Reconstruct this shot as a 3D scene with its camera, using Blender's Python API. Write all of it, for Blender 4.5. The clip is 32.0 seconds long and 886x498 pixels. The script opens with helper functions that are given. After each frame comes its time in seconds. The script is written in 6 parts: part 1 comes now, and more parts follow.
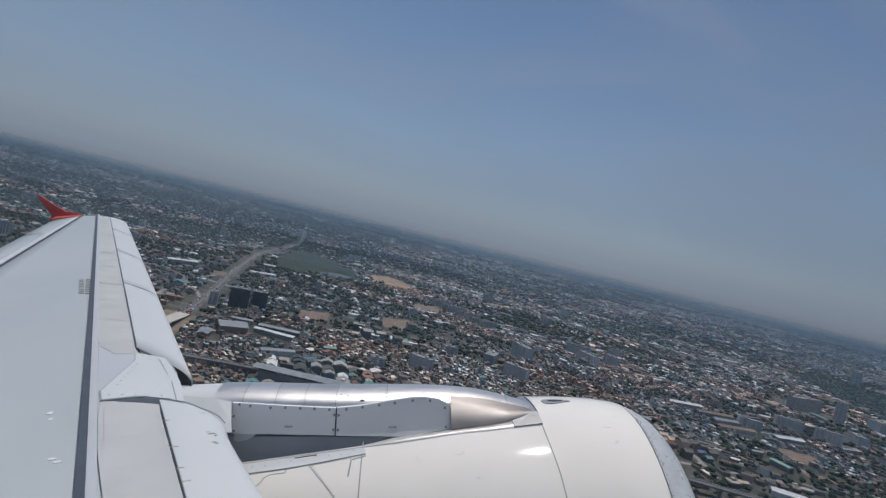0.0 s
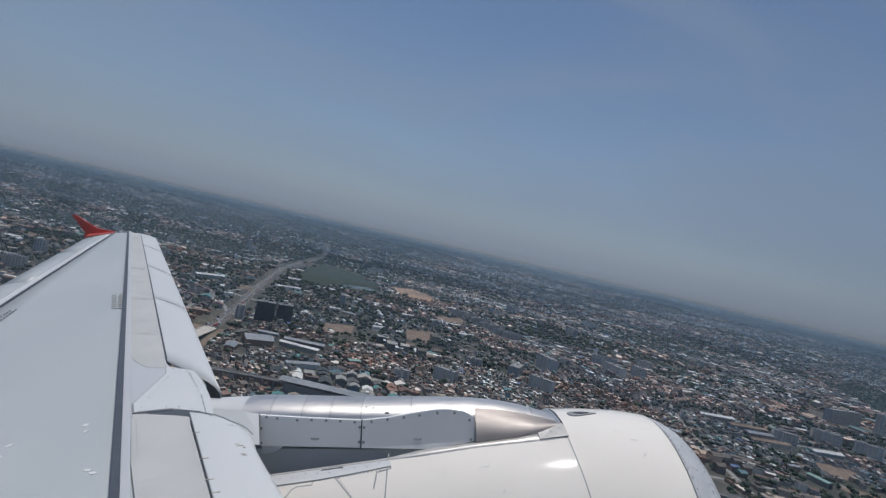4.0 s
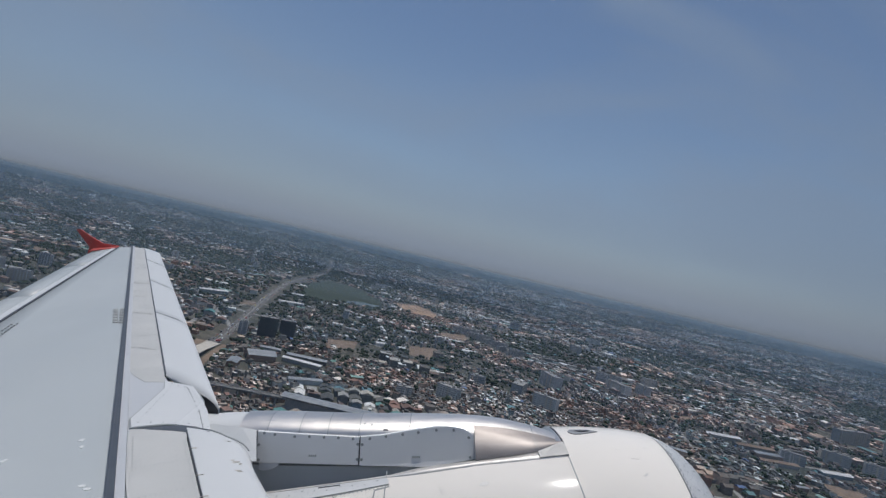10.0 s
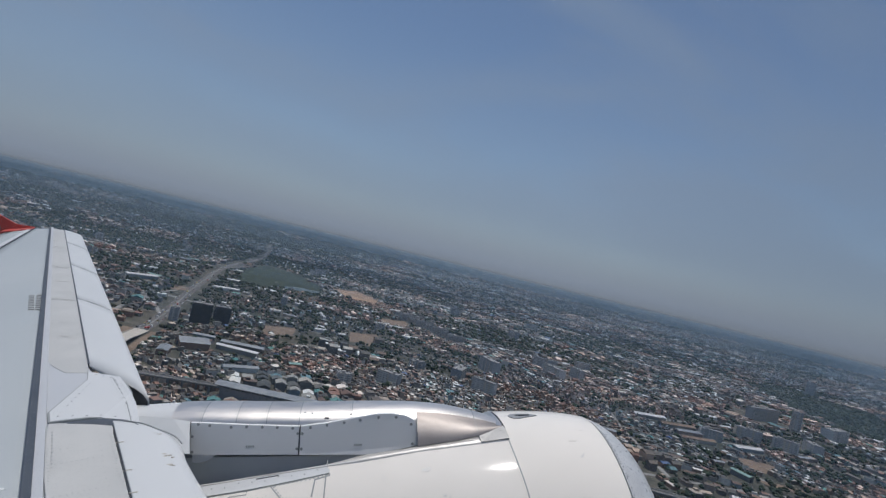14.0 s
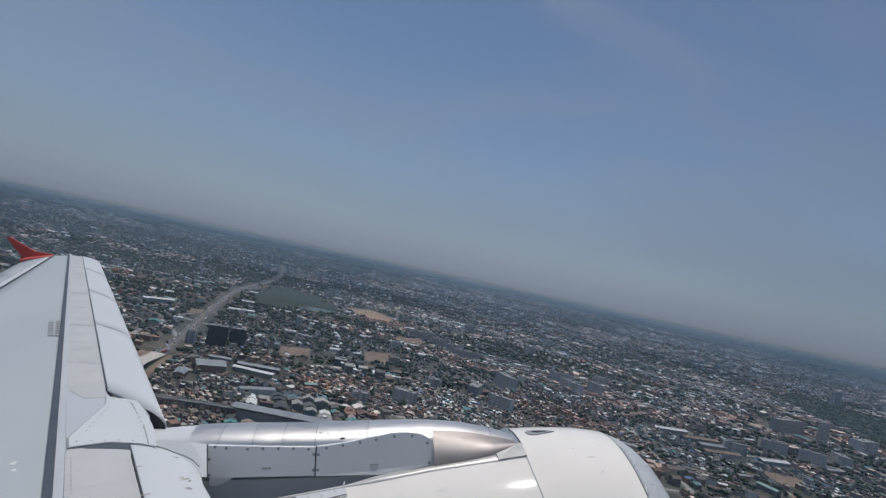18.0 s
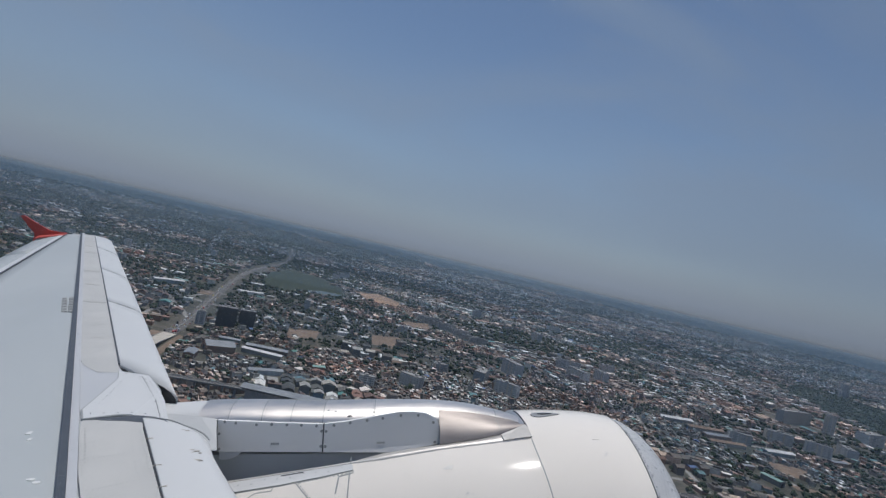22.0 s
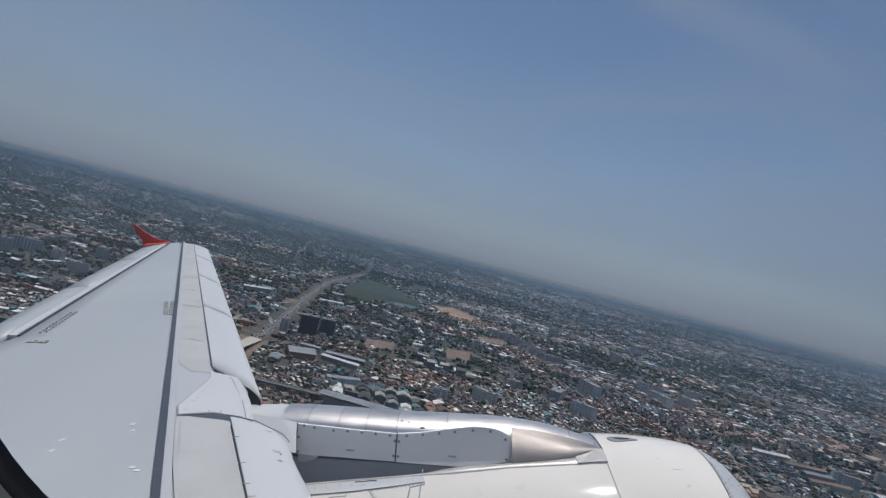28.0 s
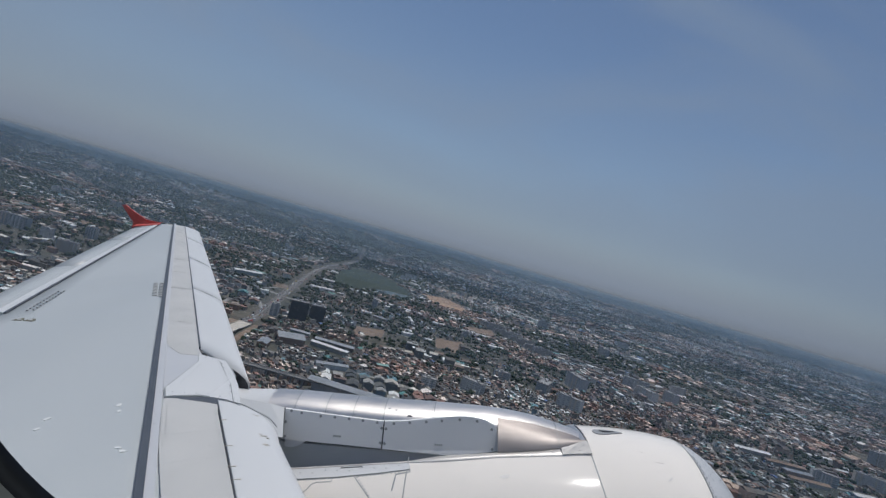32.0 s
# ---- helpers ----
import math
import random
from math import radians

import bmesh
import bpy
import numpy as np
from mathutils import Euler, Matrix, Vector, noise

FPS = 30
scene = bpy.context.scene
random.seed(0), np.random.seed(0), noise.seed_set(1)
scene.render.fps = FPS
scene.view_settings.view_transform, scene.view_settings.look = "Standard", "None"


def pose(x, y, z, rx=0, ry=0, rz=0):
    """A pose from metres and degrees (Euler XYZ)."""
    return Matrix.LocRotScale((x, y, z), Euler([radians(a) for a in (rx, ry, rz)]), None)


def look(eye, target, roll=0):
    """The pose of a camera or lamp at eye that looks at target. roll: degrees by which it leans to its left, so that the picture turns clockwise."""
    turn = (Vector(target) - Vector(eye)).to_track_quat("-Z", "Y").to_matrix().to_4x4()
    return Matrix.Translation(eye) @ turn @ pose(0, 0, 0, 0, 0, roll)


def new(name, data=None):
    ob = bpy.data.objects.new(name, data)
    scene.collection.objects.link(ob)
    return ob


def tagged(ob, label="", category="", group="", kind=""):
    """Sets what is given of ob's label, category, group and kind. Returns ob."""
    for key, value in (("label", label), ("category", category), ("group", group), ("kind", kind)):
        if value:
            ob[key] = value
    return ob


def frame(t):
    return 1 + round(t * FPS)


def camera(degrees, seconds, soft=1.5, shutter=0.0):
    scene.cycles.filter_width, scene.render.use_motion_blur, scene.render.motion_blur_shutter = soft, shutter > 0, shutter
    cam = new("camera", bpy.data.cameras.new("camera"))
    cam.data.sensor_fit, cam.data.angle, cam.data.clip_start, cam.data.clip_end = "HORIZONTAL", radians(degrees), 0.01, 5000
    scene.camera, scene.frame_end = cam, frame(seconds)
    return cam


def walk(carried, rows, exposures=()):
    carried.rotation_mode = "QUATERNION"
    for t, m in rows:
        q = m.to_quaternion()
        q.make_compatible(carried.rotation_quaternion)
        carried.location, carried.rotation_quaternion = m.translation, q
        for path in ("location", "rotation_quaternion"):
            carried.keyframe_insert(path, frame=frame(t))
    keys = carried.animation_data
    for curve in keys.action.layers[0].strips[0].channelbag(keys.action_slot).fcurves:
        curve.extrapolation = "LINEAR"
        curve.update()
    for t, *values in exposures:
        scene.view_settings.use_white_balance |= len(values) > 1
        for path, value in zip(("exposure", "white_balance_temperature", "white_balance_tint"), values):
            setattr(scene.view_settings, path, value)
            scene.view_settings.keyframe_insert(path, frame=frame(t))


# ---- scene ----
# An airliner's left wing and engine seen from a cabin window, high over a wide flat city.
# World: x along the flight, y outboard of the left wing, z up; the eye is 195 m above the city.
EYE_HEIGHT = 195.0
PLANE = pose(0, 0, EYE_HEIGHT, 0.3, -12.0, 0)

cam = camera(77.5, 32.0, soft=1.35)
CAMERA_ROWS = [
    (0, -0.0045, 0.0021, 194.9845, 88.784, -13.517, -3.819),
    (0.5, -0.0060, -0.0044, 194.9769, 89.043, -14.283, -3.758),
    (1, -0.0114, 0.0005, 194.9803, 88.753, -14.823, -3.424),
    (1.5, -0.0139, -0.0100, 194.9818, 88.460, -14.877, -2.900),
    (2, -0.0165, -0.0168, 194.9912, 88.056, -14.469, -2.360),
    (2.5, -0.0143, -0.0210, 194.9948, 88.266, -13.926, -1.964),
    (3, -0.0087, -0.0247, 194.9931, 89.046, -13.326, -1.718),
    (3.5, -0.0075, -0.0227, 194.9885, 89.381, -12.980, -1.558),
    (5.5, 0.0131, -0.0215, 194.9903, 90.013, -12.351, -1.288),
    (6, 0.0184, -0.0165, 195.0066, 91.093, -12.450, -1.619),
    (6.5, 0.0178, -0.0129, 194.9864, 91.676, -12.784, -1.709),
    (7, 0.0125, -0.0250, 194.9956, 91.578, -12.988, -1.653),
    (7.5, 0.0219, -0.0187, 194.9914, 91.679, -13.049, -1.534),
    (8, 0.0138, -0.0131, 194.9873, 92.059, -13.356, -1.593),
    (8.5, 0.0150, -0.0126, 194.9941, 91.637, -13.208, -1.478),
    (9, 0.0210, -0.0232, 194.9862, 91.483, -13.216, -1.315),
    (9.5, 0.0179, -0.0180, 194.9886, 91.103, -13.151, -1.164),
    (10, 0.0207, -0.0200, 194.9899, 91.059, -13.010, -1.032),
    (10.5, 0.0118, -0.0181, 194.9936, 91.144, -13.073, -0.995),
    (11, 0.0150, -0.0178, 194.9780, 91.009, -13.127, -1.324),
    (11.5, 0.0141, -0.0237, 194.9925, 90.775, -13.101, -2.517),
    (12, 0.0025, -0.0139, 194.9931, 90.342, -13.191, -3.924),
    (12.5, 0.0109, -0.0132, 194.9970, 90.057, -13.168, -5.173),
    (13, 0.0070, -0.0093, 194.9928, 90.437, -13.319, -6.358),
    (13.5, 0.0030, 0.0103, 194.9867, 90.855, -13.547, -7.341),
    (15.5, 0.0034, 0.0062, 194.9967, 91.595, -13.548, -6.560),
    (16, 0.0042, 0.0049, 194.9867, 91.811, -13.103, -6.751),
    (16.5, 0.0037, 0.0045, 194.9993, 91.824, -12.732, -6.865),
    (17, 0.0061, 0.0111, 194.9879, 92.263, -12.674, -6.528),
    (17.5, -0.0013, 0.0031, 194.9993, 92.235, -12.501, -6.270),
    (18, 0.0105, 0.0041, 194.9902, 92.469, -12.089, -5.862),
    (18.5, 0.0013, 0.0046, 194.9967, 91.879, -11.830, -5.654),
    (19, 0.0018, 0.0005, 195.0007, 91.395, -11.866, -5.410),
    (19.5, 0.0065, -0.0014, 194.9987, 90.842, -12.081, -4.955),
    (20, 0.0103, -0.0106, 194.9796, 90.197, -12.389, -4.671),
    (20.5, 0.0149, -0.0066, 194.9689, 89.599, -12.531, -4.553),
    (21, 0.0115, -0.0141, 194.9799, 89.424, -12.631, -4.770),
    (21.5, 0.0091, -0.0071, 194.9749, 89.826, -12.972, -5.002),
    (22, 0.0133, -0.0068, 194.9638, 90.798, -13.031, -4.986),
    (22.5, 0.0077, 0.0002, 194.9810, 91.404, -12.884, -4.969),
    (23, 0.0080, -0.0031, 194.9876, 91.842, -12.692, -4.963),
    (23.5, 0.0063, -0.0021, 194.9885, 92.047, -12.892, -5.024),
    (24, 0.0084, -0.0005, 194.9902, 92.092, -13.039, -5.075),
    (24.5, 0.0074, 0.0077, 194.9893, 91.734, -13.034, -5.291),
    (26.5, -0.0014, 0.0037, 194.9694, 90.245, -13.508, -1.618),
    (27, 0.0026, -0.0165, 194.9687, 90.331, -13.766, 0.763),
    (27.5, 0.0102, -0.0172, 194.9689, 90.263, -14.059, 2.751),
    (28, 0.0169, -0.0252, 194.9667, 90.372, -14.356, 3.152),
    (28.5, 0.0194, -0.0266, 194.9722, 89.729, -14.539, 3.089),
    (29, 0.0119, -0.0253, 194.9700, 89.238, -14.789, 2.683),
    (29.5, 0.0098, -0.0258, 194.9812, 89.463, -15.115, 2.295),
    (30, 0.0075, -0.0256, 194.9744, 90.711, -15.503, 2.088),
    (30.5, 0.0117, -0.0182, 194.9736, 91.427, -15.695, 1.886),
    (31, 0.0159, -0.0260, 194.9670, 91.071, -15.729, 1.830),
    (31.5, 0.0141, -0.0218, 194.9637, 90.421, -15.943, 1.983),
    (32, 0.0167, -0.0239, 194.9659, 89.535, -16.086, 2.326),
]

walk(cam, [(t, pose(*p)) for t, *p in CAMERA_ROWS], [(0, 0.0), (32, 0.0)])

# ---- light ----
SUN_ELEVATION, SUN_AZIMUTH = radians(80), radians(103)
world = bpy.data.worlds.new("sky")
scene.world = world
world.use_nodes = True
wn = world.node_tree.nodes
sky = wn.new("ShaderNodeTexSky")
sky.sky_type = "NISHITA"
sky.sun_disc = False
sky.sun_elevation = SUN_ELEVATION
sky.sun_rotation = radians(90) - SUN_AZIMUTH
sky.air_density, sky.dust_density, sky.ozone_density = 1.0, 0.4, 3.4
wn["Background"].inputs["Strength"].default_value = 0.078
world.node_tree.links.new(sky.outputs[0], wn["Background"].inputs["Color"])
sun = new("sun", bpy.data.lights.new("sun", "SUN"))
sun.data.energy, sun.data.angle, sun.data.color = 2.5, radians(0.6), (1.0, 0.96, 0.90)
toward = Vector((math.cos(SUN_ELEVATION) * math.cos(SUN_AZIMUTH), math.cos(SUN_ELEVATION) * math.sin(SUN_AZIMUTH), math.sin(SUN_ELEVATION)))
sun.matrix_world = look(toward * 1000, (0, 0, 0))


# ---- materials ----
def material(name, rough=0.6, metal=0.0):
    m = bpy.data.materials.new(name)
    m.use_nodes = True
    nodes, links = m.node_tree.nodes, m.node_tree.links
    b = nodes["Principled BSDF"]
    b.inputs["Roughness"].default_value, b.inputs["Metallic"].default_value = rough, metal
    return m, nodes, links, b


def ramp(nodes, stops, constant=False):
    r = nodes.new("ShaderNodeValToRGB")
    r.color_ramp.interpolation = "CONSTANT" if constant else "LINEAR"
    e = r.color_ramp.elements
    while len(e) < len(stops):
        e.new(0.5)
    for el, (at, c) in zip(e, stops):
        el.position, el.color = at, (*c, 1)
    return r


def worn(name, a, b, scale, rough=0.5, metal=0.0, bump=0.0, fine=0.0, rough_spread=0.1, streak=(1, 1, 1)):
    """Two tones by soft noise, finer grain over it, uneven gloss and a little relief."""
    m, nodes, links, bsdf = material(name, rough, metal)
    tex = nodes.new("ShaderNodeTexCoord")
    mp = nodes.new("ShaderNodeMapping")
    mp.inputs["Scale"].default_value = streak
    links.new(tex.outputs["Object"], mp.inputs[0])
    n1 = nodes.new("ShaderNodeTexNoise")
    n1.inputs["Scale"].default_value, n1.inputs["Detail"].default_value, n1.inputs["Roughness"].default_value = scale, 6, 0.65
    links.new(mp.outputs[0], n1.inputs["Vector"])
    r = ramp(nodes, [(0.32, a), (0.68, b)])
    links.new(n1.outputs[0], r.inputs[0])
    links.new(r.outputs[0], bsdf.inputs["Base Color"])
    mr = nodes.new("ShaderNodeMapRange")
    mr.inputs["To Min"].default_value, mr.inputs["To Max"].default_value = max(0.05, rough - rough_spread), rough + rough_spread
    n2 = nodes.new("ShaderNodeTexNoise")
    n2.inputs["Scale"].default_value, n2.inputs["Detail"].default_value = scale * 6, 4
    links.new(mp.outputs[0], n2.inputs["Vector"])
    links.new(n2.outputs[0], mr.inputs[0])
    links.new(mr.outputs[0], bsdf.inputs["Roughness"])
    if bump:
        bp = nodes.new("ShaderNodeBump")
        bp.inputs["Strength"].default_value, bp.inputs["Distance"].default_value = bump, fine or 0.01
        links.new(n2.outputs[0], bp.inputs["Height"])
        links.new(bp.outputs[0], bsdf.inputs["Normal"])
    return m


def picked(name, colours, rough=0.7, by_object=False, grain=0.3, district=False):
    """One of several colours for each island of a mesh or for each object, with soft dirt over it;
    whole districts lean to brick and clay or to cool metal sheet."""
    m, nodes, links, bsdf = material(name, rough)
    src = nodes.new("ShaderNodeObjectInfo") if by_object else nodes.new("ShaderNodeNewGeometry")
    total = sum(w for w, _ in colours)
    at, stops = 0.0, []
    for w, c in colours:
        stops.append((at / total, c))
        at += w
    r = ramp(nodes, stops, True)
    links.new(src.outputs["Random"] if by_object else src.outputs["Random Per Island"], r.inputs[0])
    tex = nodes.new("ShaderNodeNewGeometry")
    n = nodes.new("ShaderNodeTexNoise")
    n.inputs["Scale"].default_value, n.inputs["Detail"].default_value = 0.35, 6
    links.new(tex.outputs["Position"], n.inputs["Vector"])
    g = ramp(nodes, [(0.3, (1 - grain,) * 3), (0.7, (1.0,) * 3)])
    links.new(n.outputs[0], g.inputs[0])
    mx = nodes.new("ShaderNodeMix")
    mx.data_type, mx.blend_type = "RGBA", "MULTIPLY"
    mx.inputs[0].default_value = 1.0
    links.new(r.outputs[0], mx.inputs[6])
    links.new(g.outputs[0], mx.inputs[7])
    colour = mx.outputs[2]
    if district:
        wide, both = nodes.new("ShaderNodeTexNoise"), nodes.new("ShaderNodeMix")
        lean = ramp(nodes, [(0.40, (0.90, 1.0, 1.06)), (0.50, (1.02, 1.0, 0.97)), (0.60, (1.22, 0.98, 0.86))])
        wide.inputs["Scale"].default_value, wide.inputs["Detail"].default_value = 0.0045, 2
        both.data_type, both.blend_type = "RGBA", "MULTIPLY"
        both.inputs[0].default_value = 1.0
        links.new(tex.outputs["Position"], wide.inputs["Vector"])
        links.new(wide.outputs[0], lean.inputs[0])
        links.new(colour, both.inputs[6])
        links.new(lean.outputs[0], both.inputs[7])
        colour = both.outputs[2]
    links.new(colour, bsdf.inputs["Base Color"])
    return m


WING_PAINT = worn("wing_grey_paint", (0.415, 0.45, 0.468), (0.485, 0.515, 0.527), 0.5, 0.42, streak=(1, 0.4, 1))
WHITE_PAINT = worn("white_enamel", (0.615, 0.63, 0.642), (0.675, 0.685, 0.692), 0.8, 0.38)
PANEL_GREY = worn("weathered_grey_paint", (0.455, 0.46, 0.455), (0.55, 0.55, 0.54), 1.6, 0.55)
COWL_WHITE = worn("cowl_white_gloss", (0.835, 0.795, 0.74), (0.90, 0.855, 0.80), 1.6, 0.085, 0.0, 0.04, 0.004, rough_spread=0.02)
COWL_WHITE.node_tree.nodes["Principled BSDF"].inputs["Specular IOR Level"].default_value = 0.16
BARE_METAL = worn("brushed_bare_metal", (0.67, 0.645, 0.625), (0.80, 0.775, 0.75), 2.5, 0.42, 1.0, streak=(0.6, 2, 2))


def dented(m, low, high):
    """Soft dents and a tone of its own for each panel."""
    nodes, links = m.node_tree.nodes, m.node_tree.links
    b = nodes["Principled BSDF"]
    old = b.inputs["Base Color"].links[0].from_socket
    info, shift, mx = nodes.new("ShaderNodeObjectInfo"), nodes.new("ShaderNodeMapRange"), nodes.new("ShaderNodeMix")
    shift.inputs["To Min"].default_value, shift.inputs["To Max"].default_value = low, high
    links.new(info.outputs["Random"], shift.inputs[0])
    mx.data_type, mx.blend_type = "RGBA", "MULTIPLY"
    mx.inputs[0].default_value = 1.0
    links.new(old, mx.inputs[6])
    links.new(shift.outputs[0], mx.inputs[7])
    links.new(mx.outputs[2], b.inputs["Base Color"])
    tex, n, bump = nodes.new("ShaderNodeTexCoord"), nodes.new("ShaderNodeTexNoise"), nodes.new("ShaderNodeBump")
    n.inputs["Scale"].default_value, n.inputs["Detail"].default_value = 3.6, 2
    links.new(tex.outputs["Object"], n.inputs["Vector"])
    bump.inputs["Strength"].default_value, bump.inputs["Distance"].default_value = 0.16, 0.03
    links.new(n.outputs[0], bump.inputs["Height"])
    links.new(bump.outputs[0], b.inputs["Normal"])


dented(BARE_METAL, 0.86, 1.04)
PYLON_GREY = worn("pylon_grey_metal_paint", (0.79, 0.80, 0.81), (0.85, 0.86, 0.87), 1.5, 0.34, 0.1)
ROOT_GREY = worn("root_grey_paint", (0.50, 0.52, 0.535), (0.57, 0.585, 0.60), 1.5, 0.4)
STRIP_PAINT = worn("pale_strip_paint", (0.49, 0.51, 0.54), (0.535, 0.55, 0.575), 2, 0.42)
# darker, browner bare metal: the ground's reflection is painted into the colour
GROUND_TINT_METAL = worn("ground_tinted_metal", (0.33, 0.30, 0.288), (0.46, 0.425, 0.41), 2.0, 0.60, 1.0, streak=(0.6, 2, 2))
GUSSET_METAL = worn("gusset_metal", (0.46, 0.45, 0.435), (0.58, 0.57, 0.55), 5, 0.5, 0.3)
DULL_METAL = worn("dull_bare_metal", (0.58, 0.565, 0.545), (0.72, 0.70, 0.68), 3, 0.5, 0.6)
LIP_METAL = worn("polished_lip", (0.66, 0.655, 0.64), (0.86, 0.845, 0.82), 5.0, 0.30, 0.35)
SMUDGE = worn("faint_smudge", (0.60, 0.585, 0.565), (0.74, 0.72, 0.69), 30, 0.3)
GRIME = worn("thin_grime", (0.44, 0.44, 0.43), (0.56, 0.56, 0.55), 14, 0.6)
STAIN = worn("faint_stain", (0.43, 0.43, 0.41), (0.56, 0.56, 0.54), 14, 0.6)
# rubber seals and rivets; also the shade painted in slat gap and fairing recess
SEAL_AND_SHADE = worn("seal_and_shade_dark", (0.045, 0.058, 0.08), (0.075, 0.088, 0.11), 3, 0.6)
# near-black of joints and openings; also paints shade in the cove and slat gap
DARK = worn("dark_parts_and_shade", (0.03, 0.035, 0.045), (0.06, 0.065, 0.075), 2, 0.7)
# bluish grey with the shade of the pylon recess painted in
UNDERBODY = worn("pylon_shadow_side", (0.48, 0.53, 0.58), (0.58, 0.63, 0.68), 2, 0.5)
SCOOP_GREY = worn("scoop_grey", (0.22, 0.23, 0.24), (0.34, 0.35, 0.36), 6, 0.5)
RED = worn("red_paint", (0.56, 0.07, 0.05), (0.66, 0.095, 0.07), 2, 0.4)
MARK = worn("marking_and_gap_grey", (0.25, 0.27, 0.28), (0.34, 0.36, 0.36), 9, 0.6)
STENCIL = worn("worn_stencil_ink", (0.24, 0.24, 0.23), (0.50, 0.52, 0.52), 40, 0.6)
YELLOW = worn("yellow_marking", (0.10, 0.098, 0.065), (0.22, 0.21, 0.14), 9, 0.6)
FAINT_INK = worn("faint_stencil_ink", (0.27, 0.275, 0.27), (0.42, 0.44, 0.44), 30, 0.6)
PATCH = worn("pale_repair_patch", (0.68, 0.70, 0.70), (0.76, 0.77, 0.76), 20, 0.45)
RUST = worn("rust_brown_scuff", (0.36, 0.31, 0.25), (0.60, 0.58, 0.54), 45, 0.7)
RUBBER = worn("black_rubber", (0.03, 0.033, 0.042), (0.055, 0.06, 0.072), 12, 0.6)
LINER = worn("cabin_liner", (0.42, 0.44, 0.42), (0.50, 0.51, 0.49), 5, 0.6)

ASPHALT = worn("asphalt", (0.055, 0.055, 0.056), (0.10, 0.10, 0.10), 0.05, 0.85)
STREET = worn("pale_street", (0.22, 0.215, 0.205), (0.33, 0.325, 0.31), 0.08, 0.85)
ROAD_GREY = worn("worn_road", (0.10, 0.095, 0.09), (0.15, 0.142, 0.135), 0.06, 0.85)
CONCRETE = worn("concrete", (0.36, 0.34, 0.31), (0.52, 0.50, 0.46), 0.12, 0.8)
DECK = worn("fresh_pale_concrete", (0.40, 0.365, 0.315), (0.59, 0.55, 0.49), 0.35, 0.8)
OLD_CONCRETE = worn("grey_concrete", (0.20, 0.20, 0.20), (0.32, 0.32, 0.31), 0.1, 0.8)
EARTH = worn("bare_earth", (0.15, 0.105, 0.075), (0.25, 0.185, 0.135), 0.05, 0.9)
CLAY = worn("orange_clay", (0.22, 0.135, 0.085), (0.42, 0.29, 0.19), 0.04, 0.9)
DARK_GRASS = worn("dark_wet_grass", (0.011, 0.020, 0.010), (0.036, 0.046, 0.023), 0.12, 0.9)
SCRUB_LAND = worn("scrub_land", (0.030, 0.034, 0.024), (0.085, 0.075, 0.055), 0.06, 0.9)
MEADOW = worn("meadow", (0.012, 0.026, 0.013), (0.027, 0.042, 0.021), 0.02, 0.9)
POND = worn("pond_water", (0.035, 0.06, 0.05), (0.06, 0.09, 0.075), 0.02, 0.12)
METAL_ROOF = worn("pale_metal_roof", (0.42, 0.43, 0.43), (0.74, 0.74, 0.73), 0.08, 0.45)
GREY_ROOF = worn("grey_metal_roof", (0.18, 0.20, 0.22), (0.28, 0.30, 0.32), 0.08, 0.5)
GREEN_ROOF = worn("green_metal_roof", (0.16, 0.28, 0.25), (0.24, 0.37, 0.33), 0.08, 0.5)
DARK_CLADDING = worn("dark_tower_cladding", (0.035, 0.045, 0.05), (0.07, 0.08, 0.085), 0.2, 0.5)
WINDOW_GLASS = worn("dark_window_glass", (0.09, 0.095, 0.10), (0.17, 0.175, 0.18), 0.3, 0.25)
FOLIAGE = picked("foliage", [(1, (0.014, 0.034, 0.017)), (1, (0.020, 0.044, 0.021)), (0.8, (0.030, 0.052, 0.024)), (0.3, (0.050, 0.052, 0.026))], 0.9, False, 0.45)
FOLIAGE_ONE = picked("tree_leaves", [(1, (0.020, 0.036, 0.015)), (1, (0.030, 0.047, 0.02)), (1, (0.043, 0.057, 0.024))], 0.9, True, 0.45)
BARK = worn("bark", (0.09, 0.065, 0.045), (0.15, 0.11, 0.08), 2, 0.9)
ROOF_TONES = [(2.0, (0.832, 0.800, 0.752)), (1.9, (0.374, 0.345, 0.305)), (4.6, (0.133, 0.128, 0.115)), (3.6, (0.150, 0.098, 0.076)),
              (2.0, (0.270, 0.160, 0.120)), (4.2, (0.073, 0.074, 0.070)), (0.35, (0.120, 0.240, 0.270)), (0.16, (0.100, 0.165, 0.320)), (1.2, (0.500, 0.440, 0.370)), (0.5, (0.100, 0.270, 0.260))]
WALL_TONES = [(2.4, (0.374, 0.350, 0.315)), (3, (0.229, 0.218, 0.197)), (1.0, (0.749, 0.720, 0.667)), (0.9, (0.600, 0.490, 0.400)), (1.3, (0.330, 0.230, 0.175)), (0.35, (0.220, 0.300, 0.330)), (1.5, (0.156, 0.157, 0.150))]
ROOFS = picked("mixed_roofs", ROOF_TONES, 0.6, district=True)
WALLS = picked("mixed_walls", WALL_TONES, 0.8, district=True)
ROOF_ONE = picked("house_roof", ROOF_TONES, 0.6, True, district=True)
WALL_ONE = picked("house_wall", WALL_TONES, 0.8, True, district=True)
FLAT_WALL = picked("apartment_wall", [(2, (0.68, 0.65, 0.60)), (2, (0.52, 0.52, 0.51)), (1.5, (0.76, 0.74, 0.70)), (1.4, (0.68, 0.58, 0.45)), (1, (0.34, 0.37, 0.38))], 0.75, True)
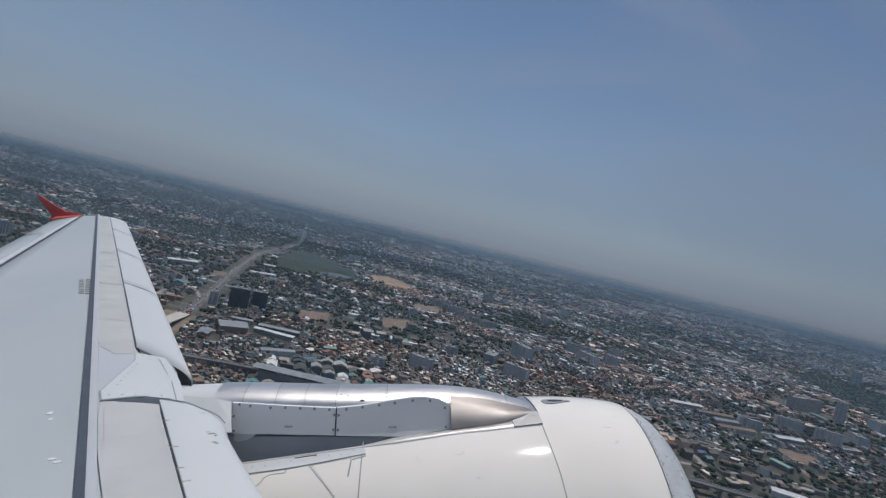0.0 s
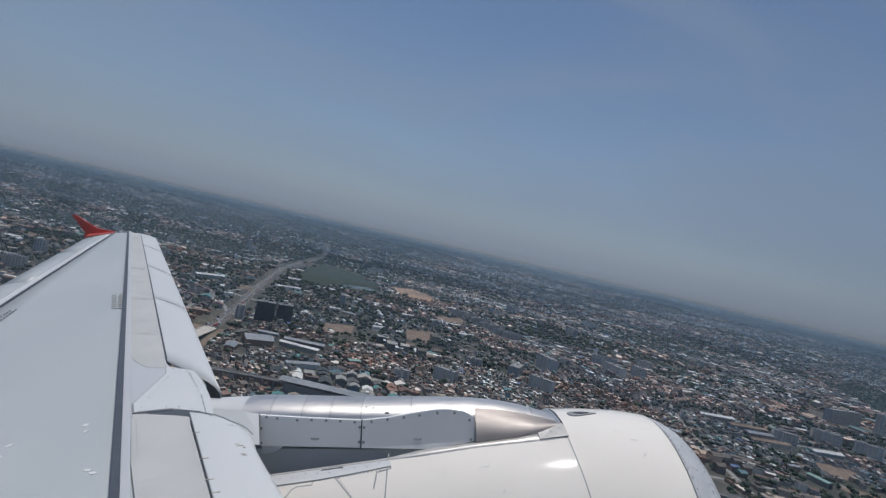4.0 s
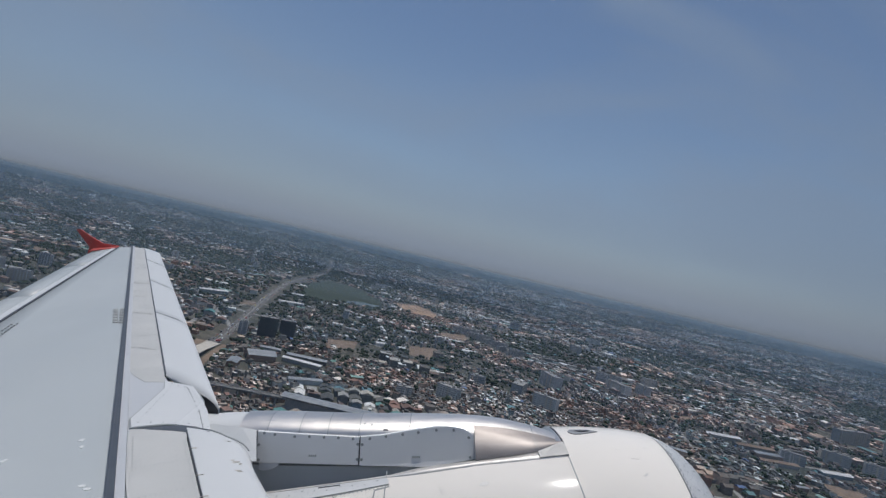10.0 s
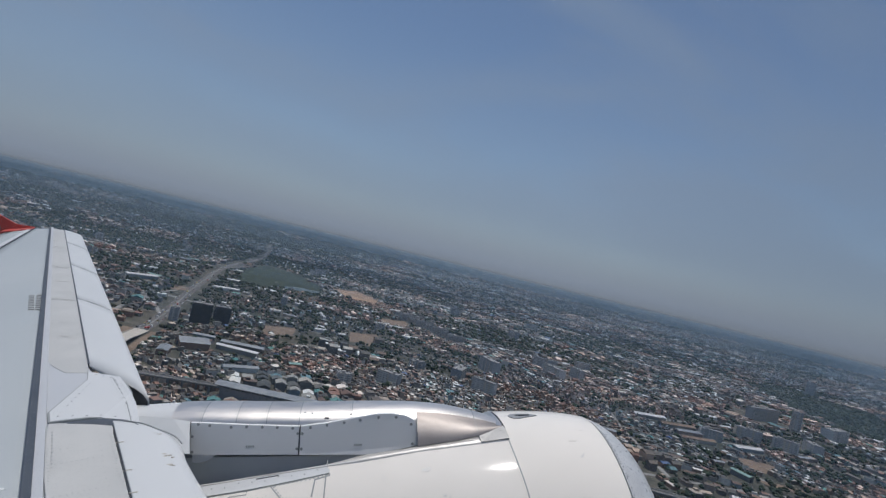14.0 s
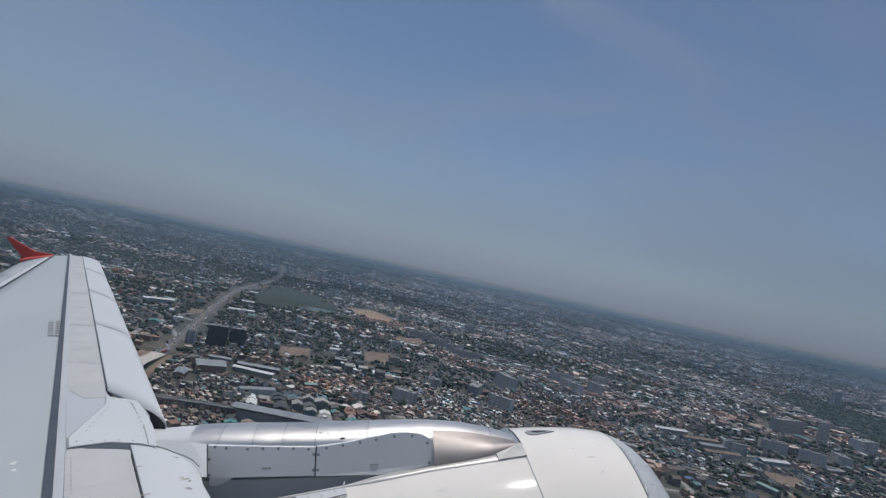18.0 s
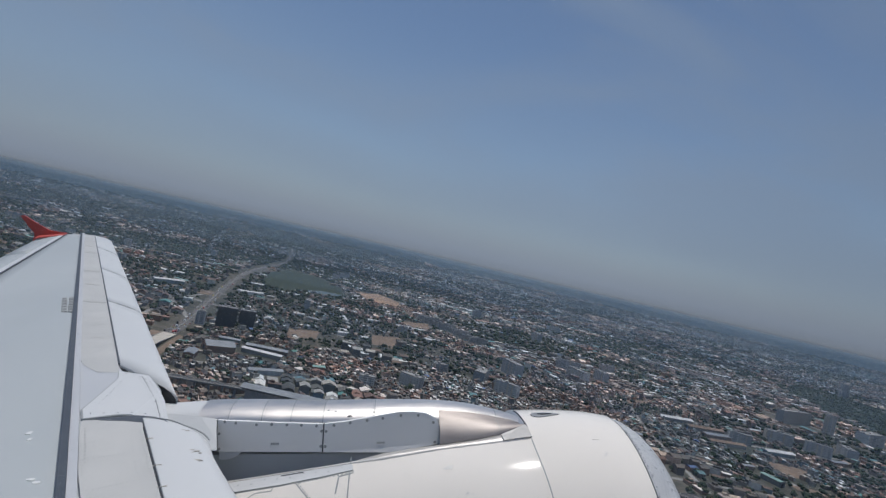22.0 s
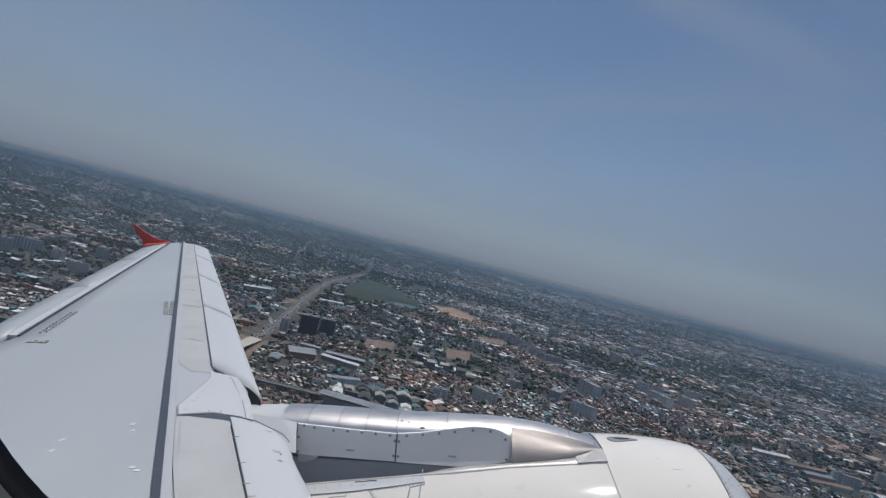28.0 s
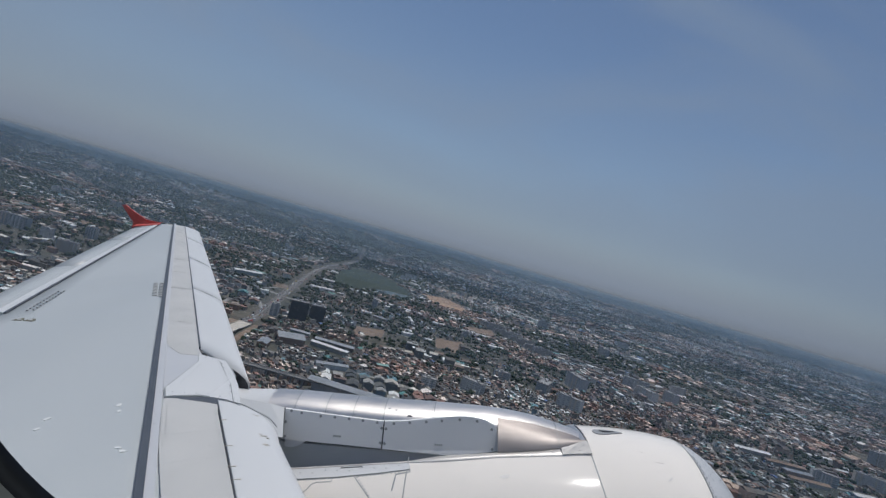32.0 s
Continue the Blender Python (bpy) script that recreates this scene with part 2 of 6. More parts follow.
CAR_PAINT = picked("car_paint", [(2, (0.75, 0.75, 0.75)), (1, (0.05, 0.05, 0.055)), (1, (0.35, 0.36, 0.38)), (0.6, (0.45, 0.05, 0.04)), (0.6, (0.6, 0.45, 0.05))], 0.3, True, 0.1)


def ground_material():
    m, nodes, links, bsdf = material("city_ground", 0.9)
    geo = nodes.new("ShaderNodeNewGeometry")
    layers = []
    for scale, stops in ((0.004, [(0.35, (0.040, 0.048, 0.038)), (0.5, (0.078, 0.076, 0.064)), (0.7, (0.14, 0.125, 0.105))]),
                         (0.05, [(0.35, (0.55, 0.6, 0.55)), (0.65, (1.25, 1.2, 1.15))])):
        n = nodes.new("ShaderNodeTexNoise")
        n.inputs["Scale"].default_value, n.inputs["Detail"].default_value = scale, 8
        links.new(geo.outputs["Position"], n.inputs["Vector"])
        r = ramp(nodes, stops)
        links.new(n.outputs[0], r.inputs[0])
        layers.append(r)
    mx = nodes.new("ShaderNodeMix")
    mx.data_type, mx.blend_type = "RGBA", "MULTIPLY"
    mx.inputs[0].default_value = 1.0
    links.new(layers[0].outputs[0], mx.inputs[6])
    links.new(layers[1].outputs[0], mx.inputs[7])
    links.new(mx.outputs[2], bsdf.inputs["Base Color"])
    return m


GROUND = ground_material()


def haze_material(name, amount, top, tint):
    """Haze painted on a sheet: mostly clear, thinning out with height."""
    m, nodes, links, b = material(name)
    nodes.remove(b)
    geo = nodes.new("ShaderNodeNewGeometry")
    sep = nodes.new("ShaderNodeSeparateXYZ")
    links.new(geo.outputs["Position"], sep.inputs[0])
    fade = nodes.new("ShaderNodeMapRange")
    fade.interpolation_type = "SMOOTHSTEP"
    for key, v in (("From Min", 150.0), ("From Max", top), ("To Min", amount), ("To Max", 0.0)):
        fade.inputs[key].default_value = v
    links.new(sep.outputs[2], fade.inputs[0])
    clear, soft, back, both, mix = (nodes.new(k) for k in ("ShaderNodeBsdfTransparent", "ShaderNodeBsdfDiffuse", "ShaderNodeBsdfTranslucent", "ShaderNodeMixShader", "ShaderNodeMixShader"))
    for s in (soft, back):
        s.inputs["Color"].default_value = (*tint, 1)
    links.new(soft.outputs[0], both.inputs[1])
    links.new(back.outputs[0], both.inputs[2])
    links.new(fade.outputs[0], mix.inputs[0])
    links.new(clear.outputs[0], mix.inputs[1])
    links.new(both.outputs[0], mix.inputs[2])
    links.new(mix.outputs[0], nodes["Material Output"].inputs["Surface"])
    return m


def distance_material():
    """The far plain and lower sky with haze painted into the glow, thinning upwards, and thin drifting cloud."""
    m, nodes, links, b = material("far_distance")
    nodes.remove(b)
    geo = nodes.new("ShaderNodeNewGeometry")
    sep = nodes.new("ShaderNodeSeparateXYZ")
    links.new(geo.outputs["Position"], sep.inputs[0])

    def spread(source, low, high, out_low, out_high, smooth=False):
        node = nodes.new("ShaderNodeMapRange")
        if smooth:
            node.interpolation_type = "SMOOTHSTEP"
        for key, v in (("From Min", low), ("From Max", high), ("To Min", out_low), ("To Max", out_high)):
            node.inputs[key].default_value = v
        links.new(source, node.inputs[0])
        return node.outputs[0]

    def combine(kind, a, b):
        node = nodes.new("ShaderNodeMath")
        node.operation, node.use_clamp = kind, kind != "ADD"
        for socket, v in zip(node.inputs, (a, b)):
            if isinstance(v, float):
                socket.default_value = v
            else:
                links.new(v, socket)
        return node.outputs[0]

    def tinted(kind, amount, a, b):
        mx = nodes.new("ShaderNodeMix")
        mx.data_type, mx.blend_type = "RGBA", kind
        if isinstance(amount, float):
            mx.inputs[0].default_value = amount
        else:
            links.new(amount, mx.inputs[0])
        links.new(a, mx.inputs[6])
        links.new(b, mx.inputs[7])
        return mx.outputs[2]

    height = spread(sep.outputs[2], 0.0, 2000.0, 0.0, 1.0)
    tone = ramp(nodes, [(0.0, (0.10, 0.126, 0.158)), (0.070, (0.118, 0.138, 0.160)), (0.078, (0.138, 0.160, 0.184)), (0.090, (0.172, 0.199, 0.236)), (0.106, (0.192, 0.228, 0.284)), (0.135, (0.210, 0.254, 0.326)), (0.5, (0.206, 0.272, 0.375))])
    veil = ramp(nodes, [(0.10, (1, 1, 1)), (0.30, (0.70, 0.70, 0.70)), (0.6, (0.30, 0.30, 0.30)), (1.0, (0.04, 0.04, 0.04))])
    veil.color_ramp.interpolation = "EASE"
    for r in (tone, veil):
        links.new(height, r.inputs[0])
    # drifting streaks of thin cloud
    lie = nodes.new("ShaderNodeMapping")
    lie.inputs["Rotation"].default_value, lie.inputs["Scale"].default_value = (0.0, radians(-52), radians(20)), (0.45, 1.0, 1.5)
    links.new(geo.outputs["Position"], lie.inputs[0])
    wisp = nodes.new("ShaderNodeTexNoise")
    wisp.inputs["Scale"].default_value, wisp.inputs["Detail"].default_value, wisp.inputs["Distortion"].default_value = 0.00048, 4, 0.6
    links.new(lie.outputs[0], wisp.inputs["Vector"])
    cloud = combine("MULTIPLY", spread(wisp.outputs[0], 0.40, 0.64, 0.0, 0.66, True), spread(sep.outputs[2], 250.0, 1100.0, 0.25, 1.0, True))
    west = spread(sep.outputs[0], -300.0, -3200.0, 0.0, 0.22, True)
    open_sky = combine("MULTIPLY", combine("MULTIPLY", combine("SUBTRACT", 1.0, veil.outputs[0]), combine("SUBTRACT", 1.0, cloud)), combine("SUBTRACT", 1.0, west))
    cover = combine("SUBTRACT", 1.0, open_sky)
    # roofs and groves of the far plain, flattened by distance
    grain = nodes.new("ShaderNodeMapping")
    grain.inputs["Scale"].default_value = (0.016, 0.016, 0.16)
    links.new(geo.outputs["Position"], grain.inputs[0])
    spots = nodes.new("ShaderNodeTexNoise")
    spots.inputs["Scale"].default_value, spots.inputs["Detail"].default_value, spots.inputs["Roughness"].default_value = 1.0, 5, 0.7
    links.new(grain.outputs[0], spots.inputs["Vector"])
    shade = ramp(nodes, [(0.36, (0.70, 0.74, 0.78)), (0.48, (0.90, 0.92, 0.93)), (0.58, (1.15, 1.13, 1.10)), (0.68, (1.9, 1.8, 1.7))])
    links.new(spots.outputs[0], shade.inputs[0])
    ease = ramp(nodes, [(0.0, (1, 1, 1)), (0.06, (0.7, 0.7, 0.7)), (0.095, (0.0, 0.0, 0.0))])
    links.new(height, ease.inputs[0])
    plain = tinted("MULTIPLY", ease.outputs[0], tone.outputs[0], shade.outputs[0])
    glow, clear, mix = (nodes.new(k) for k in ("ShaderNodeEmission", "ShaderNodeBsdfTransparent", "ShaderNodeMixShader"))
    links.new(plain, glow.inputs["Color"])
    # weaker glow eastwards paints the darker right side of the sky
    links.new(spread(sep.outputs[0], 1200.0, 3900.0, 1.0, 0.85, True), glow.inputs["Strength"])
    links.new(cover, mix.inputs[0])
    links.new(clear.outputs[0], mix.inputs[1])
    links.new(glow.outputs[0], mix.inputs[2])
    links.new(mix.outputs[0], nodes["Material Output"].inputs["Surface"])
    return m


def pane_material():
    """Old acrylic: clear, with a faint uneven film of dust and wiping marks, lilac reflections painted in."""
    m, nodes, links, b = material("window_acrylic")
    nodes.remove(b)
    tex = nodes.new("ShaderNodeTexCoord")
    n = nodes.new("ShaderNodeTexNoise")
    n.inputs["Scale"].default_value, n.inputs["Detail"].default_value = 6.0, 4
    links.new(tex.outputs["Object"], n.inputs["Vector"])
    film = nodes.new("ShaderNodeMapRange")
    for key, v in (("From Min", 0.35), ("From Max", 0.7), ("To Min", 0.014), ("To Max", 0.075)):
        film.inputs[key].default_value = v
    links.new(n.outputs[0], film.inputs[0])
    clear, soft, mix = (nodes.new(k) for k in ("ShaderNodeBsdfTransparent", "ShaderNodeBsdfTranslucent", "ShaderNodeMixShader"))
    # lilac tint of the film paints the pane's soft reflections
    soft.inputs["Color"].default_value = (0.80, 0.76, 0.80, 1)
    links.new(film.outputs[0], mix.inputs[0])
    links.new(clear.outputs[0], mix.inputs[1])
    links.new(soft.outputs[0], mix.inputs[2])
    links.new(mix.outputs[0], nodes["Material Output"].inputs["Surface"])
    return m


# ---- mesh helpers ----
def mesh_of(name, verts, faces, mat, smooth=False):
    me = bpy.data.meshes.new(name)
    me.from_pydata([tuple(v) for v in verts], [], faces)
    me.materials.append(mat)
    if smooth:
        me.polygons.foreach_set("use_smooth", [True] * len(me.polygons))
    me.update()
    return me


def tidy(me):
    bm = bmesh.new()
    bm.from_mesh(me)
    bmesh.ops.recalc_face_normals(bm, faces=bm.faces)
    bm.to_mesh(me)
    bm.free()
    return me


def part(name, me, parent, label="", m=None, kind=""):
    ob = new(name, me)
    ob.parent = parent
    if m is not None:
        ob.matrix_basis = m
    return tagged(ob, label, kind=kind)


def thing(name, label, category, m=None, group="", kind=""):
    ob = new(name)
    if m is not None:
        ob.matrix_world = m
    return tagged(ob, label, category, group, kind)


def loft(name, rings, mat, closed=True, caps=True, smooth=True):
    """A skin over rings of equal length."""
    n = len(rings[0])
    verts = [v for r in rings for v in r]
    faces = []
    for i in range(len(rings) - 1):
        for j in range(n if closed else n - 1):
            k = (j + 1) % n
            faces.append((i * n + j, i * n + k, (i + 1) * n + k, (i + 1) * n + j))
    if caps and closed:
        faces += [tuple(range(n))[::-1], tuple(range((len(rings) - 1) * n, len(rings) * n))]
    return tidy(mesh_of(name, verts, faces, mat, smooth))


def slab(name, outline, thick, mat, drop=(0, 0, -1)):
    """A plate with the given top outline and a thickness along drop."""
    n = len(outline)
    low = [tuple(Vector(p) + Vector(drop) * thick) for p in outline]
    faces = [tuple(range(n)), tuple(range(n, 2 * n))[::-1]]
    faces += [(i, n + i, n + (i + 1) % n, (i + 1) % n) for i in range(n)]
    return tidy(mesh_of(name, list(outline) + low, faces, mat))


def block(name, sx, sy, sz, mat, z0=0.0):
    """A box standing on z0, centred."""
    x, y = sx / 2, sy / 2
    v = [(-x, -y, z0), (x, -y, z0), (x, y, z0), (-x, y, z0), (-x, -y, z0 + sz), (x, -y, z0 + sz), (x, y, z0 + sz), (-x, y, z0 + sz)]
    return mesh_of(name, v, [(0, 3, 2, 1), (4, 5, 6, 7), (0, 1, 5, 4), (1, 2, 6, 5), (2, 3, 7, 6), (3, 0, 4, 7)], mat)

# ---- the airliner: x forward, y outboard, z up from the window seat ----
plane = thing("airliner", "white and grey airliner with a red wingtip fence, in flight", "airplane", PLANE)


def along(y0, x0, z0, y1, x1, z1):
    return lambda y: Vector((x0 + (x1 - x0) * (y - y0) / (y1 - y0), y, z0 + (z1 - z0) * (y - y0) / (y1 - y0)))


spar_front = along(2.87, -1.627, -1.22, 15.2, -8.205, 0.06)    # the dark seal line
slat_gap = along(4.57, -2.17, -1.06, 15.2, -7.88, 0.01)
nose_line = along(3.96, -1.49, -1.12, 15.2, -7.46, -0.10)
rear_line = along(4.81, -4.26, -1.04, 15.2, -8.57, 0.02)      # spoiler and flap hinge
trailing = along(5.84, -5.19, -0.95, 15.2, -9.25, -0.05)


def rear_at(y):
    p = rear_line(y)
    return p if y > 4.8 else Vector((rear_line(4.8).x - 0.12 * (4.8 - y), y, p.z))


def trail_at(y):
    p = trailing(y)
    return p if y > 5.0 else Vector((trailing(5.0).x - 0.1 * (5.0 - y), y, p.z))


STATIONS = [0.2, 1.2, 2.2, 3.2, 4.2, 5.2, 6.4, 7.8, 9.2, 10.6, 12.0, 13.4, 14.6, 15.0, 15.2]
WING_UP = Vector((0, -0.095, 0.9955))


def wing_ring(y):
    a, b = slat_gap(y), rear_at(y)
    chord = (a - b).length
    t = 0.05 * chord + 0.06
    top = []
    for u, h in ((0.0, -0.035), (0.02, 0.0), (0.15, 0.004), (0.35, 0.012), (0.6, 0.012), (0.85, 0.005), (1.0, 0.0)):
        p = a.lerp(b, u)
        top.append(p + WING_UP * h * chord * (0.25 if y < 5 else 1.0))
    low = [a.lerp(b, u) - WING_UP * t * k for u, k in ((1.0, 0.35), (0.6, 1.5), (0.3, 1.8), (0.05, 1.2))]
    return [tuple(p) for p in top + low]


wing = part("wing", loft("wing", [wing_ring(y) for y in STATIONS], WING_PAINT), plane, "grey painted upper wing skin")


def strip(name, edge_a, edge_b, ys, lift, thick, mat, parent, label=""):
    """A band that lies on the wing between two lines."""
    rings = []
    for y in ys:
        a, b = edge_a(y) + WING_UP * lift, edge_b(y) + WING_UP * lift
        rings.append([tuple(a), tuple(b), tuple(b - WING_UP * thick), tuple(a - WING_UP * thick)])
    return part(name, loft(name, rings, mat, smooth=False), parent, label)


def shifted(line, dx, dz=0.0):
    return lambda y: line(y) + Vector((dx, 0, dz))


# seals, the fixed leading edge and the flaps
OUT = [y for y in STATIONS if y > 4.9]
strip("spar_seal", shifted(spar_front, 0.0235), shifted(spar_front, -0.0235), STATIONS, 0.016, 0.03, SEAL_AND_SHADE, wing, "dark grey rubber seal along the front spar")
strip("spar_strip", shifted(spar_front, 0.075), shifted(spar_front, 0.0245), STATIONS, 0.0075, 0.03, STRIP_PAINT, wing, "pale strip beside the front spar seal")
PANEL_PIN = mesh_of("rivet", [(0.006 * math.cos(k), 0.006 * math.sin(k), 0.0) for k in (0, 1, 2, 3, 4, 5)] + [(0, 0, 0.0012)], [(i, (i + 1) % 6, 6) for i in range(6)], MARK)
lead_panels = [(4.75, 6.9), (6.91, 9.2), (9.21, 11.6), (11.61, 13.6), (13.61, 15.0)]
for y0, y1 in lead_panels[1:]:
    ys = [y0 + (y1 - y0) * i / 4 for i in range(5)]
    strip("leading_edge_panel", lambda y: slat_gap(y) + Vector((-0.003, 0, 0)), lambda y: spar_front(y).lerp(slat_gap(y), 0.13), ys, 0.006, 0.03, PANEL_GREY, wing, "weathered pale grey leading edge panel")
for y, u0, u1, wide in ((13.3, 0.3, 0.7, 0.10), (12.5, 0.2, 0.75, 0.16), (11.4, 0.2, 0.8, 0.05), (9.1, 0.2, 0.9, 0.03), (8.0, 0.3, 0.8, 0.07), (6.85, 0.16, 0.9, 0.025)):
    a, b = spar_front(y).lerp(slat_gap(y), u0), spar_front(y).lerp(slat_gap(y), u1)
    step = slat_gap(y + wide) - slat_gap(y)
    part("weather_streak", slab("stain", [tuple(p + WING_UP * 0.0078) for p in (a, b, b + step, a + step)], 0.004, STAIN), wing, "faint grey stain")
for k, (y, wide) in enumerate(((13.9, 0.10), (13.1, 0.05), (12.0, 0.12), (10.9, 0.06), (10.1, 0.10), (9.25, 0.05), (8.45, 0.12), (7.4, 0.05), (6.95, 0.06), (6.1, 0.09), (5.35, 0.05))):
    for j in range(3):
        u0 = 0.20 + 0.22 * j + 0.05 * math.sin(5 * k + j)
        a, b = (spar_front(y).lerp(slat_gap(y), u) + WING_UP * 0.0067 for u in (u0, u0 + 0.16 + 0.05 * math.cos(3 * k + j)))
        step = (slat_gap(y + wide * (0.4 + 0.3 * j)) - slat_gap(y)) * (1 if j % 2 else -0.6)
        part("weather_streak", slab("stain", [tuple(p) for p in (a, b, b + step * 0.7, a + step)], 0.0006, GRIME), wing, "faint grey stain")
for y0, y1 in lead_panels[1:]:
    for y in (y0 + 0.06, y1 - 0.06):
        for j in range(12):
            part("rivet", PANEL_PIN, wing, m=Matrix.Translation(spar_front(y).lerp(slat_gap(y), 0.18 + 0.066 * j) + WING_UP * 0.0062))
strip("hinge_seal", shifted(rear_line, 0.010), shifted(rear_line, -0.020), OUT, 0.016, 0.03, SEAL_AND_SHADE, wing)
strip("shroud_strip", shifted(rear_line, -0.021), shifted(rear_line, -0.12), OUT, 0.012, 0.03, WHITE_PAINT, wing, "pale shroud strip")
flap_cuts = [(0.3, 5.0), (5.01, 8.0), (8.01, 11.4), (11.41, 14.3), (14.31, 15.2)]
for n, (y0, y1) in enumerate(flap_cuts):
    ys = [y0 + (y1 - y0) * i / 4 for i in range(5)]
    rings = []
    for y in ys:
        a, b = rear_at(y) + Vector((-0.125, 0, 0.0)), trail_at(y) + Vector((0, 0, -0.03))
        m = a.lerp(b, 0.5) + WING_UP * 0.012
        rings.append([tuple(a), tuple(m), tuple(b), tuple(b - WING_UP * 0.015), tuple(m - WING_UP * 0.09), tuple(a - WING_UP * 0.12)])
    part("aileron" if n == 3 else "flap", loft("flap", rings, WING_PAINT), wing)


def slat(name, cuts, parent, end_in=0.0):
    """A leading edge slat between two spanwise cuts; each cut is (y at the gap, y at the nose)."""
    rings = []
    for i in range(9):
        u = i / 8
        yg, yl = (c0 + (c1 - c0) * u for c0, c1 in zip(*cuts))
        g, l = slat_gap(yg) + Vector((0.010, -0.005, 0.004)), nose_line(yl)
        ring = []
        for s, h in ((0.0, 0.0), (0.03, 0.001), (0.25, 0.008), (0.5, 0.012), (0.7, 0.011), (0.82, 0.008), (0.90, 0.002), (0.96, -0.008), (1.0, -0.022), (1.022, -0.045), (1.02, -0.075), (0.97, -0.11), (0.85, -0.13), (0.6, -0.08), (0.25, -0.03), (0.03, -0.012), (0.0, -0.010)):
            ring.append(tuple(g.lerp(l, s) + WING_UP * h))
        rings.append(ring)
    return part(name, loft(name, rings, WHITE_PAINT), parent, "white enamelled slat, run out for take-off")


for cuts in (((4.60, 4.02), (7.00, 6.48)), ((7.015, 6.495), (9.53, 8.85)), ((9.545, 8.865), (12.48, 11.78)), ((12.495, 11.795), (15.15, 14.95))):
    slat("slat", cuts, wing)
for yg, yl in ((7.007, 6.487), (9.537, 8.857), (12.487, 11.787)):
    a, b = slat_gap(yg) + Vector((0.012, 0, 0.004)), nose_line(yl)
    ends = [a.lerp(b, s) + WING_UP * (h + 0.002) for s, h in ((0.0, 0.0), (0.25, 0.008), (0.5, 0.012), (0.7, 0.011), (0.90, 0.002), (1.0, -0.022))]
    me = slab("joint", [tuple(p) for p in ends] + [tuple(p + Vector((-0.010, 0.018, 0.002))) for p in ends[::-1]], 0.02, MARK)
    part("slat_joint", me, wing)
# dark strip paints the shadow of the open gap behind the slats
strip("slat_gap_line", shifted(slat_gap, 0.013), shifted(slat_gap, -0.003), [4.62] + OUT, 0.0085, 0.02, SEAL_AND_SHADE, wing, "dark strip painting the shadow gap behind the slats")
# dark plate painting the shade of the cove behind the inboard end of the outer slats
cove_top, cove_end = slat_gap(4.60), nose_line(4.02)
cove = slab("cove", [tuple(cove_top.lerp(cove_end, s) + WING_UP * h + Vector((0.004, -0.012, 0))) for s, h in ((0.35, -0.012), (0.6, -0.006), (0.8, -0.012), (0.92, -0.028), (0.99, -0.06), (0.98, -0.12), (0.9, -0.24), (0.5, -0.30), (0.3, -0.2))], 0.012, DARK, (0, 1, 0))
part("slat_cove_shade", cove, wing, "dark plate painting the shade behind the slat end")

# pylon fairing on the wing, with its fasteners and the shade painted under its edge


def on_wing(x, y, lift=0.0):
    z = -1.11317 + (y - 4.0) * 0.0954
    return (x, y, z + lift)


def skin_z(x, y):
    """Height of the upper wing skin."""
    k = max(i for i, s in enumerate(STATIONS) if s <= y)
    y0, y1 = STATIONS[k], STATIONS[k + 1]
    zs = []
    for s in (y0, y1):
        a, b = slat_gap(s), rear_at(s)
        u = max(0.0, min(1.0, (x - slat_gap(y).x) / (rear_at(y).x - slat_gap(y).x)))
        h = float(np.interp(u, (0.0, 0.02, 0.15, 0.35, 0.6, 0.85, 1.0), (-0.035, 0.0, 0.004, 0.012, 0.012, 0.005, 0.0)))
        zs.append((a.lerp(b, u) + WING_UP * h * (a - b).length * (0.25 if s < 5 else 1.0)).z)
    return zs[0] + (zs[1] - zs[0]) * (y - y0) / (y1 - y0)


rings = []
for y in (6.9, 6.3, 5.7, 5.1, 4.8, 4.588, 4.506, 4.42):
    k = min(1.0, max(0.0, (y - 4.6) / 2.3))
    left = spar_front(y).lerp(slat_gap(y), 0.13) + Vector((0, 0, 0.006))
    if y < 4.6:
        left.x = float(np.interp(y, (4.41, 4.506, 4.588), (-2.249, -2.357, -2.444)))
    left.z = left.z * k + (skin_z(left.x, y) + 0.004) * (1 - k)
    right = slat_gap(y) + Vector((-0.003, 0, 0.006))
    right.z = right.z * k + (max(skin_z(right.x, y), right.z - 0.006) + 0.004) * (1 - k)
    rings.append([tuple(left), tuple(right), tuple(right - WING_UP * 0.006), tuple(left - WING_UP * 0.006)])
part("leading_edge_panel", loft("panel", rings, PANEL_GREY, smooth=False), wing, "weathered pale grey leading edge panel")
# the pale skin between the spar strip, the panel's end and the pylon fairing
rings = []
for y in (5.2, 5.0, 4.8, 4.6, 4.45, 4.35, 4.25, 4.1, 3.9, 3.72, 3.5):
    left = spar_front(y).x + 0.0765
    right = float(np.interp(y, (3.5, 3.72, 4.25, 4.45, 4.6, 5.2), (-1.875, -1.93, -2.005, -2.09, -2.2, -2.54)))
    row = [Vector((x, y, skin_z(min(x, slat_gap(y).x - 0.045), y) + 0.0022)) for x in (left, left * 0.5 + right * 0.5, right)]
    rings.append([tuple(p) for p in row] + [tuple(p - WING_UP * 0.012) for p in row[::-1]])
part("leading_edge_skin", loft("skin", rings, STRIP_PAINT, smooth=False), wing, "pale grey skin behind the pylon fairing")


def drape(x):
    return 0.012 - max(0.0, x + 1.62) * 0.16


rear_part = [(-2.10, 4.42), (-1.83, 4.31), (-1.72, 4.15), (-1.62, 3.992), (-1.62, 3.581), (-1.69, 3.59), (-1.88, 3.53), (-1.96, 3.67), (-2.02, 4.25)]
